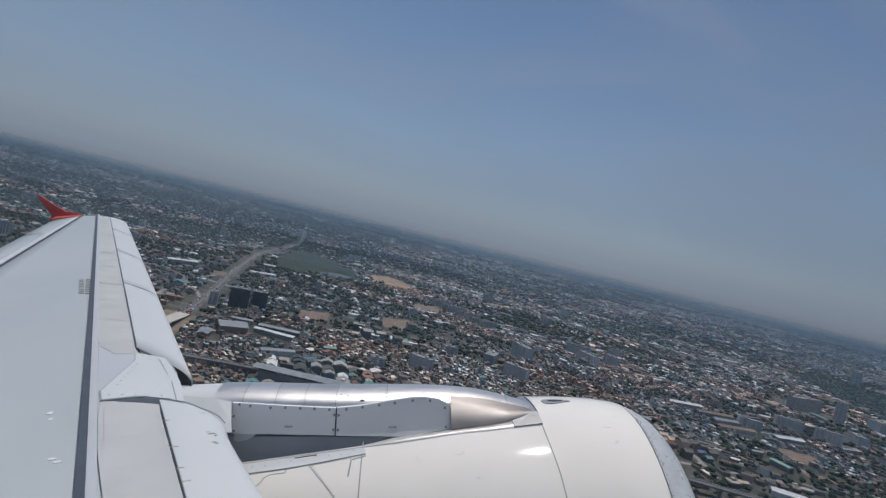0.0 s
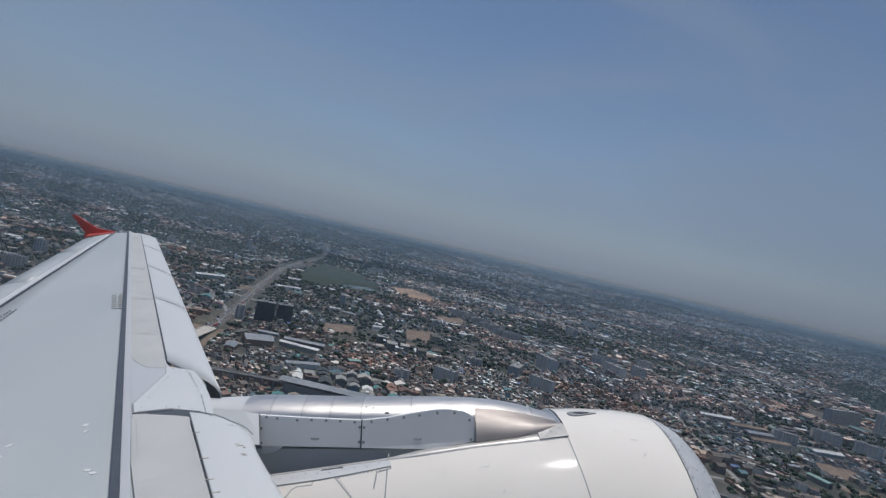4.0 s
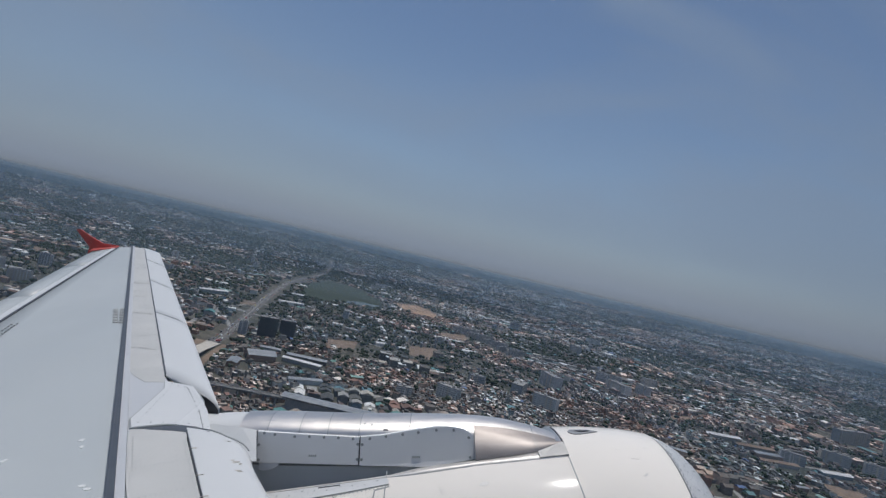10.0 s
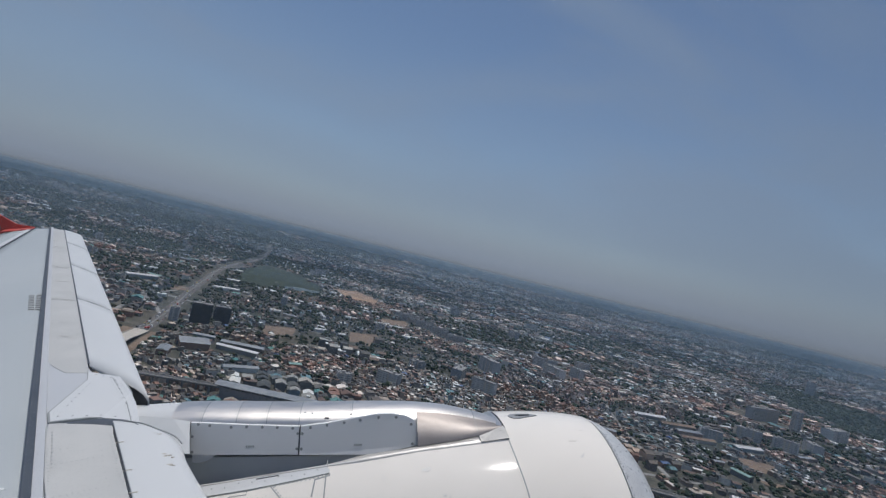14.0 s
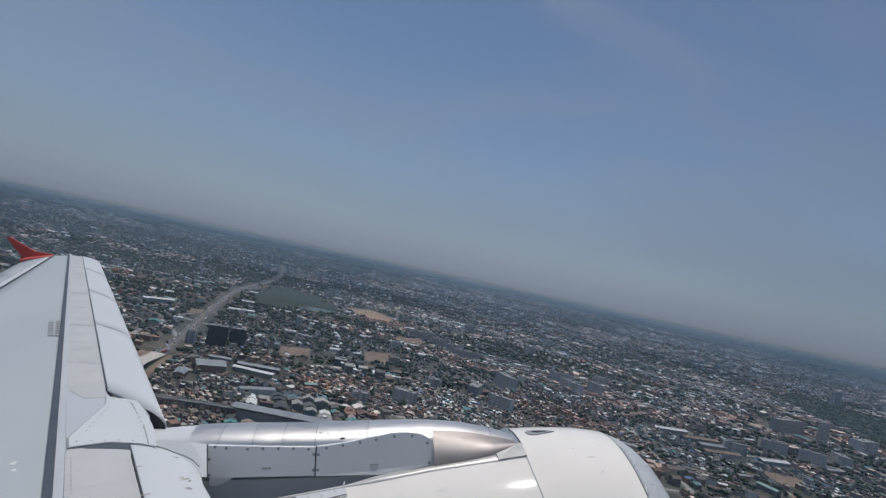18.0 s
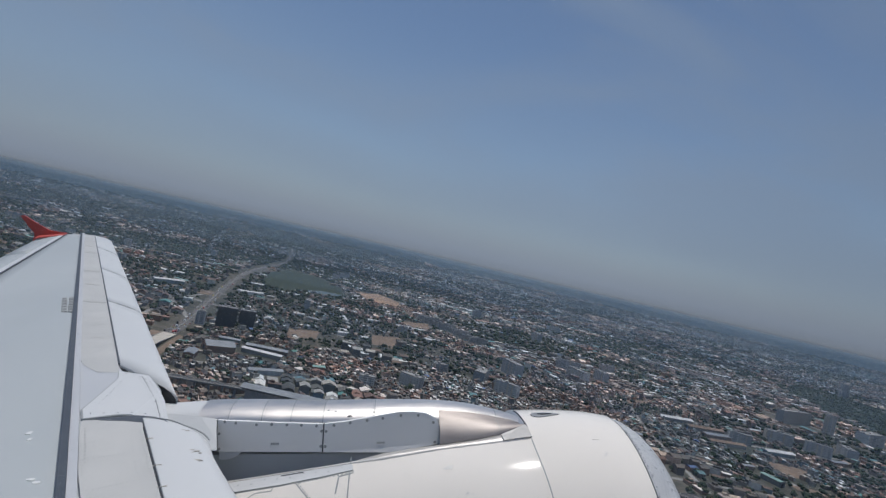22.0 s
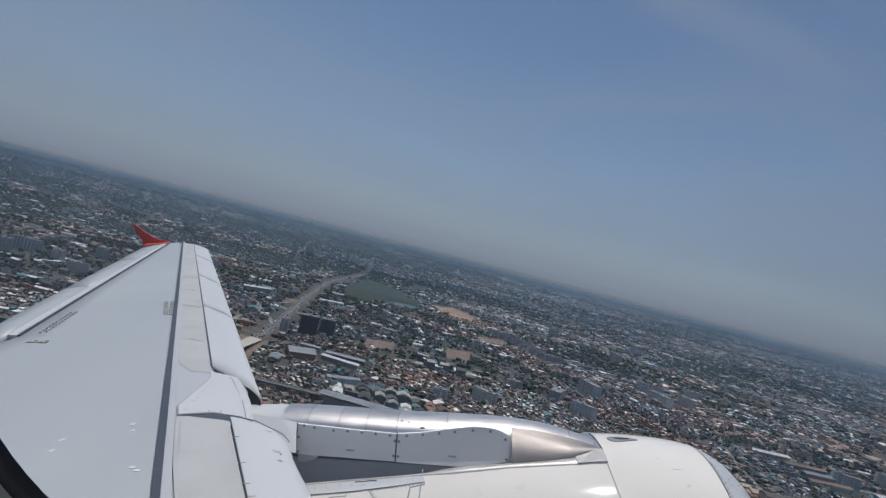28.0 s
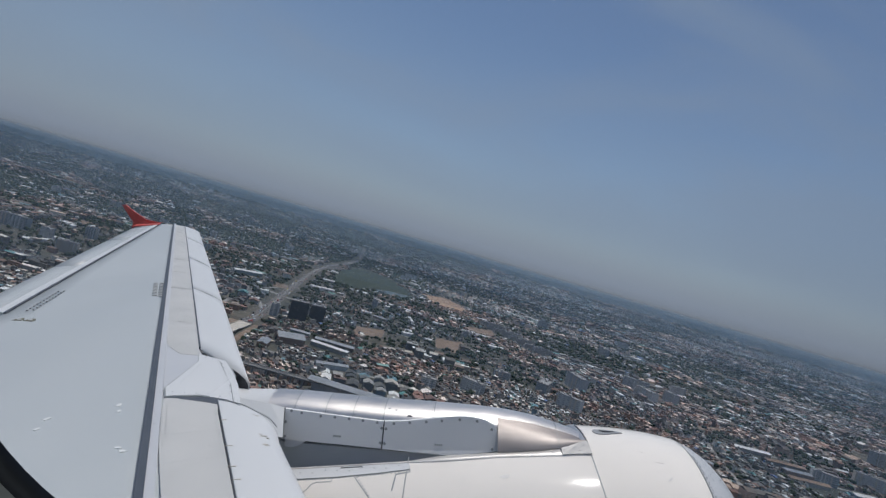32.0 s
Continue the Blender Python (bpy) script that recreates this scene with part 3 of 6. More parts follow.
front_part = [(-1.62, 3.992), (-1.53, 3.85), (-1.37, 3.52), (-1.46, 3.56), (-1.62, 3.581)]
edge_mid = (sum(x for x, y in rear_part) / len(rear_part), sum(y for x, y in rear_part) / len(rear_part))
edge_line = [(x + (0.009 if x > edge_mid[0] else -0.009), y + (0.008 if y > edge_mid[1] else -0.008)) for x, y in rear_part]
part("fairing_gap", slab("fairing_gap", [on_wing(x, y, drape(x) - 0.004) for x, y in edge_line], 0.03, MARK), wing, "thin dark gap round the fairing panel")
fairing = part("pylon_fairing", slab("fairing", [on_wing(x, y, drape(x)) for x, y in rear_part], 0.10, WHITE_PAINT), wing, "white fairing panel over the engine pylon")
part("fairing_lip", slab("fairing_lip", [on_wing(x, y, drape(x)) for x, y in front_part], 0.10, WHITE_PAINT), fairing)


def disc(name, r, h, mat, n=8):
    ring = [(r * math.cos(2 * math.pi * i / n), r * math.sin(2 * math.pi * i / n)) for i in range(n)]
    v = [(x, y, 0) for x, y in ring] + [(x * 0.8, y * 0.8, h) for x, y in ring]
    return mesh_of(name, v, [tuple(range(n, 2 * n))] + [(i, (i + 1) % n, n + (i + 1) % n, n + i) for i in range(n)], mat)


RIVET = disc("rivet", 0.005, 0.001, MARK)
PIN = disc("rivet", 0.0040, 0.0005, MARK, 6)
BIG_RIVET = disc("rivet", 0.0055, 0.001, SEAL_AND_SHADE)
SMALL_RIVET = disc("rivet", 0.0034, 0.0006, MARK, 6)
for (x0, y0), (x1, y1), n in (((-2.03, 4.36), (-1.84, 4.27), 3), ((-1.84, 4.26), (-1.44, 3.58), 8), ((-1.90, 3.60), (-1.50, 3.62), 5), ((-1.97, 4.19), (-1.90, 3.72), 7)):
    for i in range(n):
        u = (i + 0.3) / n
        x, y = x0 + (x1 - x0) * u, y0 + (y1 - y0) * u
        part("rivet", BIG_RIVET, fairing, m=pose(*on_wing(x, y, 0.013 - max(0.0, x + 1.62) * 0.16), 5.4, 0, 0))
rim = [(-1.87, 4.285), (-1.775, 4.135), (-1.672, 3.972), (-1.582, 3.83), (-1.44, 3.56)]
part("fairing_rim_joint", slab("rim", [on_wing(x, y, drape(x) + 0.0012) for x, y in rim] + [on_wing(x + 0.005, y + 0.003, drape(x) + 0.0012) for x, y in rim[::-1]], 0.01, MARK), fairing, "joint beside the raised rim of the fairing")
for (x0, y0), (x1, y1) in zip(rim, rim[1:]):
    for k in range(3):
        u = (k + 0.5) / 3
        for dx, dy in ((-0.014, -0.008), (0.028, 0.016)):
            x, y = x0 + (x1 - x0) * u + dx, y0 + (y1 - y0) * u + dy
            part("rivet", SMALL_RIVET, fairing, m=pose(*on_wing(x, y, drape(x) + 0.001), 5.4, 0, 0))
# dark crescent paints the shade below the fairing edge
recess = [(-1.80, 3.515), (-1.69, 3.545), (-1.585, 3.57), (-1.475, 3.55), (-1.36, 3.475), (-1.40, 3.455), (-1.503, 3.464), (-1.599, 3.485), (-1.768, 3.500)]
part("fairing_recess_shade", slab("recess", [on_wing(x, y, 0.0115) for x, y in recess], 0.03, SEAL_AND_SHADE), wing, "dark plate painting the shade under the fairing edge")
for i in range(9):
    u = i / 8
    x, y = -2.444 + 0.2 * u, 4.575 - 0.17 * u
    part("rivet", RIVET, wing, m=pose(x, y, skin_z(x, y) + 0.0045, 5.4, 0, 0))
PATCHES = [[(-2.101, 3.344), (-2.101, 3.381), (-2.078, 3.385), (-2.07, 3.343)], [(-2.041, 3.264), (-2.044, 3.293), (-2.024, 3.291), (-2.02, 3.262)],
           [(-2.359, 3.072), (-2.347, 3.111), (-2.326, 3.109), (-2.336, 3.067)], [(-2.312, 2.943), (-2.302, 2.978), (-2.282, 2.974), (-2.290, 2.939)]]
PATCHES += [[(x + 0.022 * math.cos(radians(60 * k)), y + 0.013 * math.sin(radians(60 * k))) for k in range(6)] for x, y in ((-1.755, 2.842), (-1.712, 2.813))]
for poly in PATCHES:
    part("repair_patch", slab("patch", [(x, y, skin_z(x, y) + 0.003) for x, y in poly], 0.004, PATCH), wing, "small pale repair patch")
# inboard fixed leading edge panel and inboard slat
inner_fixed = [(-1.87, 3.50), (-1.53, 3.535), (-1.46, 3.37), (-1.17, 2.84), (0.22, 0.30), (-0.02, 0.30), (-1.55, 2.87), (-1.78, 3.30)]
part("inboard_leading_panel", slab("panel", [on_wing(x, y, 0.010) for x, y in inner_fixed], 0.08, PANEL_GREY), wing, "weathered cream-grey leading edge panel")
for (x0, y0), (x1, y1), n in (((-1.47, 3.35), (-1.18, 2.82), 20), ((-1.52, 3.33), (-1.23, 2.80), 9), ((-1.72, 3.12), (-1.58, 3.20), 5), ((-1.60, 3.00), (-1.40, 3.08), 9), ((-1.42, 2.70), (-1.20, 2.80), 10), ((-1.75, 3.25), (-1.50, 2.81), 14)):
    for i in range(n):
        u = i / n
        part("rivet", PIN, wing, m=pose(*on_wing(x0 + (x1 - x0) * u + 0.004 * math.sin(7 * i), y0 + (y1 - y0) * u, 0.0105), 5.4, 0, 0))
for n in range(11):
    u = n / 11
    x, y = -1.81 + 0.24 * u, 3.38 - 0.45 * u
    part("rivet", RIVET, wing, m=pose(*on_wing(x + 0.02, y, 0.012), 5.4, 0, 0))
# dark strip paints the shadow in the inboard slat's gap
dark_gap = [(-1.53, 3.53), (-1.455, 3.39), (-1.165, 2.86), (0.235, 0.30), (0.226, 0.30), (-1.174, 2.852), (-1.462, 3.384), (-1.533, 3.515)]
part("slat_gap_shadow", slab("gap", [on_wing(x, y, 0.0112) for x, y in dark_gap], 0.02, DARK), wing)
rings = []
for u in (0.0, 0.012, 0.025, 0.04, 0.06, 0.085, 0.115, 0.15, 0.25, 0.4, 0.6, 0.8, 1.0):
    g = Vector(on_wing(-1.533 + 1.755 * u, 3.53 - 3.23 * u, 0.012))
    us = [0.0, 0.02, 0.04, 0.065, 0.09, 0.12, 0.215, 1.0]
    lx = float(np.interp(u, us, [-1.26, -1.18, -1.12, -1.06, -1.02, -0.975, -0.79, 0.68]))
    ly = float(np.interp(u, us, [3.46, 3.42, 3.375, 3.30, 3.22, 3.12, 2.81, 0.34]))
    l = Vector(on_wing(lx, ly, -0.012))
    rings.append([tuple(g.lerp(l, s) + WING_UP * h) for s, h in ((0, 0), (0.02, 0.002), (0.3, 0.010), (0.6, 0.012), (0.76, 0.010), (0.82, 0.006), (0.88, -0.004), (0.95, -0.018), (1.0, -0.04), (1.0, -0.09), (0.8, -0.14), (0.4, -0.08))])
inslat = part("inboard_slat", loft("inboard_slat", rings, WHITE_PAINT), wing, "white inboard slat with small scuffs")
# dark band paints the shadow gap round the slat's end
gap_path = [(-1.533, 3.534, 0.012), (-1.45, 3.521, 0.016), (-1.36, 3.499, 0.012), (-1.30, 3.480, 0.002), (-1.26, 3.464, -0.008), (-1.22, 3.446, -0.013), (-1.18, 3.424, -0.016), (-1.15, 3.403, -0.019), (-1.12, 3.380, -0.022), (-1.09, 3.344, -0.025), (-1.06, 3.304, -0.027)]
gap_rings = [[on_wing(x, y, h), on_wing(x + 0.003, y + 0.006, h - 0.001), on_wing(x + 0.003, y + 0.006, h - 0.006), on_wing(x, y, h - 0.006)] for x, y, h in gap_path]
part("slat_end_gap", loft("slat_end_gap", gap_rings, MARK, smooth=False), wing, "dark band painting the shadow gap along the end of the inboard slat")
for x, y, a, b in ((-1.09, 3.105, 0.022, 0.010), (-1.06, 3.09, 0.03, 0.008), (-1.075, 3.075, 0.02, 0.006), (-1.03, 3.068, 0.012, 0.008), (-1.02, 2.99, 0.03, 0.008), (-1.0, 2.98, 0.02, 0.005), (-1.24, 3.36, 0.03, 0.004), (-1.20, 3.35, 0.02, 0.004)):
    part("scuff", slab("scuff", [on_wing(x + 0.65 * a * math.cos(k), y + 0.7 * b * math.sin(k + 0.4) * (1 + 0.3 * math.sin(3 * k)), 0.0094) for k in (0, 1, 2, 3, 4, 5)], 0.004, RUST), inslat, "rust-brown scuff")
for x, y in ((-1.385, 3.235), (-1.215, 2.925), (-1.105, 2.715), (-1.03, 2.60)):
    part("hinge_mark", slab("mark", [on_wing(x, y, 0.0150), on_wing(x + 0.040, y + 0.010, 0.0168), on_wing(x + 0.044, y - 0.006, 0.0168), on_wing(x + 0.038, y + 0.004, 0.0168), on_wing(x, y - 0.004, 0.0150)], 0.004, RUST), inslat)
# unreadable stencils on the wing, as bars
for x0, y0, x1, y1 in ((-3.60, 6.35, -4.04, 7.13), (-3.53, 6.35, -3.98, 7.18)):
    for i in range(9):
        u = i / 9
        x, y = x0 + (x1 - x0) * u, y0 + (y1 - y0) * u
        me = slab("bar", [on_wing(x - 0.03, y, 0.034), on_wing(x + 0.03, y, 0.034), on_wing(x + 0.006, y + 0.055, 0.034), on_wing(x - 0.054, y + 0.055, 0.034)], 0.014, STENCIL)
        part("stencil_bar", me, wing)
for i in range(22):
    y = 5.28 + 0.046 * i
    x = rear_line(y).x + 0.17 + 0.05 * (i % 2)
    part("stencil_bar", slab("bar", [on_wing(x, y, 0.030), on_wing(x + 0.020, y, 0.030), on_wing(x + 0.006, y + 0.030, 0.030), on_wing(x - 0.014, y + 0.030, 0.030)], 0.012, FAINT_INK), wing)
for dx in (0.0, 0.11):
    ring = [(-4.17 + dx, 4.98), (-4.08 + dx, 4.98), (-4.09 + dx, 5.03), (-4.11 + dx, 5.06), (-4.14 + dx, 5.06), (-4.16 + dx, 5.03)]
    mark = part("tie_down", slab("mark", [(x, y, skin_z(x, y) + 0.006) for x, y in ring], 0.01, YELLOW), wing, "small worn yellow-grey fitting")
    part("tie_down_eye", slab("eye", [(-4.125 + dx + 0.02 * math.cos(k), 5.015 + 0.02 * math.sin(k), skin_z(-4.12 + dx, 5.015) + 0.008) for k in (0, 1.26, 2.51, 3.77, 5.03)], 0.004, PATCH), mark)
# the red wingtip fence
tip = [(-8.55, 0.055), (-9.0, 0.12), (-9.32, 0.30), (-9.62, 0.50), (-9.72, 0.49), (-9.50, 0.20), (-9.36, 0.02), (-9.42, -0.22), (-9.32, -0.24), (-9.0, -0.05)]
fence = part("wingtip_fence", slab("fence", [(x, 15.24, z) for x, z in tip], 0.05, RED, (0, -1, 0)), wing, "red arrow-shaped wingtip fence")
cap = [tuple(p + WING_UP * 0.03) for p in (rear_line(15.2), rear_line(14.85), trail_at(14.5), trail_at(15.22))]
part("red_tip_paint", slab("cap", cap, 0.02, RED), wing, "red painted tip corner")

# the engine: nacelle of revolution, open on top behind where the pylon stands
AXIS_Y, AXIS_Z = 4.0, -2.45


def turned(name, profile, mat, a0=0.0, a1=360.0, steps=72, parent=None, label=""):
    """Angles are from straight up, towards the fuselage first."""
    whole = not callable(a0) and a1 - a0 > 359.9
    rings = []
    for x, r in profile:
        s = a0 if not callable(a0) else a0(x)
        angles = [radians(s + (a1 - s) * i / steps) for i in range(steps if whole else steps + 1)]
        rings.append([(x, AXIS_Y - r * math.sin(a), AXIS_Z + r * math.cos(a)) for a in angles])
    return part(name, loft(name, rings, mat, closed=whole, caps=False), parent, label)


engine = part("engine", None, plane)


def shelf_low(x):
    """Degrees from the top at which the reverser cowl begins."""
    return float(np.interp(x, (-2.0, -1.04, -0.7, -0.26, -0.05, 0.32, 0.74, 0.955), (29.0, 25.3, 23.6, 21.8, 21.3, 19.1, 17.5, 16.2)))


def shelf_up(x):
    return float(np.interp(x, (-2.0, -1.04, -0.26, -0.05, 0.33, 0.6, 0.74, 0.94), (28.2, 24.5, 21.0, 18.2, 16.5, 14.9, 13.4, 8.7)))


REVERSER = [(-2.0, 0.84), (-1.6, 0.90), (-1.0, 0.962), (-0.7, 0.996), (-0.26, 1.045), (-0.05, 1.067), (0.32, 1.105), (0.52, 1.12), (0.73, 1.135), (0.952, 1.143)]
rev = turned("reverser_cowl", REVERSER, COWL_WHITE, shelf_low, 341.0, 72, engine, "glossy white thrust reverser cowl")
cowl = turned("fan_cowl", [(0.952, 1.143), (1.15, 1.146), (1.3, 1.143), (1.45, 1.135), (1.58, 1.12), (1.662, 1.1055)], COWL_WHITE, parent=engine, label="glossy white fan cowl")
turned("inlet_lip", [(1.667, 1.1035), (1.76, 1.065), (1.83, 1.02), (1.89, 0.96), (1.92, 0.90), (1.93, 0.85), (1.915, 0.80), (1.87, 0.76), (1.75, 0.74)], LIP_METAL, parent=engine, label="polished bare metal inlet lip")
turned("inlet_duct", [(1.75, 0.74), (1.4, 0.76), (1.1, 0.80)], PANEL_GREY, parent=engine)
turned("fan_face", [(1.1, 0.80), (1.12, 0.3), (1.3, 0.02)], DARK, parent=engine, label="dark fan face")
turned("lip_seam", [(1.660, 1.1068), (1.668, 1.1048)], DARK, parent=engine)
turned("reverser_joint", [(-0.268, 1.0475), (-0.260, 1.0485)], MARK, 19, 120, 30, engine)
LIP_RIVET = disc("lip_rivet", 0.0055, 0.002, MARK, 6)
BRIGHT_RIVET = disc("bright_rivet", 0.008, 0.002, WHITE_PAINT, 6)
for i in range(78):
    a = radians(8 + 1.15 * i)
    off = 0.006 * math.sin(i * 2.7)
    bright = i > 18 and i % 3 != 0
    part("rivet", BRIGHT_RIVET if bright else LIP_RIVET, cowl, m=Matrix.Translation((1.681 + off, AXIS_Y - (1.0985 - 0.42 * off) * math.sin(a), AXIS_Z + (1.0985 - 0.42 * off) * math.cos(a))) @ Euler((a, 0, 0)).to_matrix().to_4x4())


def on_cowl(x, deg, lift=0.0):
    xs = [p[0] for p in REVERSER] + [1.15, 1.3, 1.45, 1.58, 1.69]
    rs = [p[1] for p in REVERSER] + [1.146, 1.143, 1.135, 1.12, 1.10]
    r = float(np.interp(x, xs, rs)) + lift
    a = radians(deg)
    return (x, AXIS_Y - r * math.sin(a), AXIS_Z + r * math.cos(a))


def cowl_patch(name, outline, mat, lift=0.004, parent=None, label=""):
    """A thin plate that follows the cowl; the outline is (x, degrees from the top)."""
    top = [on_cowl(x, a, lift) for x, a in outline]
    low = [on_cowl(x, a, -0.02) for x, a in outline]
    n = len(top)
    me = mesh_of(name, top + low, [tuple(range(n))] + [(i, n + i, n + (i + 1) % n, (i + 1) % n) for i in range(n)], mat)
    return part(name, tidy(me), parent, label)


def cowl_band(name, path, width, mat, parent, lift=0.0012):
    """A narrow line along the cowl; path is (x, degrees)."""
    verts, faces = [], []
    fine = []
    for (x0, a0), (x1, a1) in zip(path, path[1:]):
        n = max(1, int(abs(a1 - a0) / 1.5), int(abs(x1 - x0) / 0.08))
        fine += [(x0 + (x1 - x0) * k / n, a0 + (a1 - a0) * k / n) for k in range(n)]
    fine.append(path[-1])
    for i, (x, a) in enumerate(fine):
        (x0, a0), (x1, a1) = fine[max(0, i - 1)], fine[min(len(fine) - 1, i + 1)]
        run = Vector((x1 - x0, (a1 - a0) / 52.0)).normalized() * width * 0.5
        left, right = (x + run.y, a - run.x * 52.0), (x - run.y, a + run.x * 52.0)
        verts += [on_cowl(*left, lift), on_cowl(*right, lift), on_cowl(*right, -0.01), on_cowl(*left, -0.01)]
        if i:
            k = 4 * i
            faces += [(k - 4, k - 3, k + 1, k), (k - 3, k - 2, k + 2, k + 1), (k - 1, k - 4, k, k + 3)]
    return part(name, tidy(mesh_of(name, verts, faces, mat)), parent)


# bare metal shelf beside the pylon, air scoop, lower cowl joints, stains
shelf = []
for i in range(29):
    x = -1.6 + 2.53 * i / 28
    up, low = shelf_up(x), shelf_low(x)
    shelf.append([on_cowl(x, up, 0.0), on_cowl(x, low + 0.15, 0.005), on_cowl(x, low + 0.5, -0.02), on_cowl(x, up, -0.03)])
part("shelf_strip", loft("shelf", shelf, DULL_METAL), engine, "bare metal shelf strip beside the pylon")
cowl_patch("access_strip", [(-1.3, 27.0), (-0.9, 25.2), (-0.6, 23.8), (-0.26, 22.4), (-0.245, 23.8), (-0.245, 25.2), (-0.465, 27.1), (-0.71, 28.9), (-0.95, 30.0), (-1.3, 32.0)], WHITE_PAINT, 0.006, rev, "white riveted access strip")
cowl_band("panel_joint", [(-1.3, 32.3), (-0.95, 30.3), (-0.71, 29.15), (-0.465, 27.35), (-0.245, 25.4)], 0.006, MARK, rev)
cowl_band("panel_joint", [(-0.95, 37.0), (-0.886, 34.5), (-0.869, 32.3), (-0.838, 31.15), (-0.741, 30.8), (-0.739, 29.2)], 0.006, MARK, rev)
cowl_band("panel_joint", [(-0.598, 28.5), (-0.542, 32.4), (-0.48, 36.5), (-0.436, 39.5), (-0.38, 43.5)], 0.006, MARK, rev)
for i in range(12):
    part("rivet", RIVET, rev, m=Matrix.Translation(on_cowl(-0.578 + 0.0165 * i, 28.9 + 1.16 * i, 0.0008)) @ Euler((radians(30 + i), 0, 0)).to_matrix().to_4x4())
    part("rivet", RIVET, rev, m=Matrix.Translation(on_cowl(-0.57 + 0.026 * i, 28.5 - 0.19 * i, 0.0008)) @ Euler((radians(27), 0, 0)).to_matrix().to_4x4())
cowl_band("cowl_seam", [(0.946, 9), (0.948, 16), (0.954, 22.4), (0.963, 27.5), (0.972, 31.5), (0.983, 37), (0.992, 44), (1.0, 60), (1.0, 100)], 0.007, MARK, engine)
for x, a, w, h, turn in ((0.368, 27.4, 0.030, 1.0, 0.3), (0.47, 37.1, 0.012, 0.5, 0.0), (0.505, 37.3, 0.006, 0.5, 0.8), (1.415, 24.5, 0.014, 0.7, 0.6), (1.43, 23.6, 0.008, 0.35, 0.0), (1.39, 17.0, 0.030, 0.12, -0.5), (1.516, 9.5, 0.012, 0.3, 0.2), (1.30, 12.0, 0.008, 0.2, 0.0)):
    blob = [(x + w * math.cos(k + turn) * (1 + 0.25 * math.sin(3 * k)), a + h * math.sin(k) * (1 + 0.2 * math.cos(2 * k))) for k in (0, 0.9, 1.8, 2.7, 3.6, 4.5, 5.4)]
    cowl_patch("smudge", blob, SMUDGE, 0.0012, rev if x < 0.95 else cowl, "faint grey smudge")
for k in range(3):
    cowl_band("scratch", [(0.085 + 0.012 * k, 27.6 + 0.3 * k), (0.090 + 0.012 * k, 29.2), (0.098 + 0.012 * k, 30.6)], 0.003, SMUDGE, rev)
cowl_band("panel_joint", [(-0.245, 25.0), (-0.24, 26.1), (-0.33, 27.3), (-0.34, 34.0)], 0.010, MARK, rev)
cowl_patch("latch_slot", [(-0.70, 24.6), (-0.56, 23.9), (-0.56, 24.3), (-0.70, 25.0)], DARK, 0.0068, rev)
for i in range(12):
    part("rivet", RIVET, rev, m=Matrix.Translation(on_cowl(-1.2 + 0.08 * i, 28.4 - 4.4 * i / 11 + 0.6 * math.sin(i * 2.1), 0.006)) @ Euler((radians(22), 0, 0)).to_matrix().to_4x4())
scoop = [(1.03, -2.4), (1.035, -0.2), (1.062, 1.0), (1.11, 0.9), (1.155, 0.1), (1.25, -2.4), (1.20, -4.0), (1.10, -4.6), (1.05, -4.0)]
cowl_patch("air_scoop", scoop, SCOOP_GREY, 0.006, cowl, "grey flush air scoop")
cowl_patch("scoop_opening", [(1.08, -2.2), (1.12, -1.3), (1.19, -2.3), (1.13, -2.9)], DARK, 0.010, cowl)
gusset = [(0.749, 14.2), (0.82, 12.3), (0.895, 9.7), (0.945, 8.4), (0.950, 12.0), (0.952, 16.1), (0.755, 17.4)]
cowl_patch("gusset_plate", gusset, GUSSET_METAL, 0.014, engine, "riveted bare metal gusset plate")
for i in range(5):
    part("rivet", RIVET, engine, m=Matrix.Translation(on_cowl(0.77 + 0.035 * i, 15.2 - 0.9 * i + 2.2 * (i % 2), 0.0155)) @ Euler((radians(15), 0, 0)).to_matrix().to_4x4())

# the pylon: a lofted body, a bare metal back, side plates with fasteners
PYLON = [(-1.95, 0.20, -1.25, 1.0), (-1.6, 0.20, -1.205, 1.0), (-1.25, 0.205, -1.188, 1.0), (-0.49, 0.205, -1.194, 1.0), (0.0, 0.205, -1.191, 1.0), (0.30, 0.20, -1.197, 1.0),
         (0.52, 0.185, -1.217, 0.9), (0.70, 0.165, -1.252, 0.8), (0.85, 0.14, -1.29, 0.7), (0.98, 0.11, -1.335, 0.6), (1.10, 0.05, -1.37, 0.5)]


def eased(x, xs, vs):
    """A value between the given ones, on a curve with no kinks."""
    i = max(0, min(len(xs) - 2, int(np.searchsorted(xs, x)) - 1))
    m = np.gradient(np.array(vs), np.array(xs))
    h = xs[i + 1] - xs[i]
    t = (x - xs[i]) / h
    return float((2 * t ** 3 - 3 * t * t + 1) * vs[i] + (t ** 3 - 2 * t * t + t) * h * m[i] + (3 * t * t - 2 * t ** 3) * vs[i + 1] + (t ** 3 - t * t) * h * m[i + 1])


def pylon_section(x, grow=0.0, low=-1.62, arc=(-90, 90), n=12):
    xs = [p[0] for p in PYLON]
    w, top, k = (eased(x, xs, [p[j] for p in PYLON]) for j in (1, 2, 3))
    w, top = w + grow, top + grow
    rise = 0.11 * k
    pts = []
    for i in range(n + 1):
        a = radians(arc[0] + (arc[1] - arc[0]) * i / n)
        pts.append((x, AXIS_Y + w * math.sin(a), top - rise + rise * math.cos(a)))
    return pts, w, top


def pylon_ring(x, low):
    pts, w, top = pylon_section(x)
    return [(x, AXIS_Y - w, low)] + pts + [(x, AXIS_Y + w, low)]


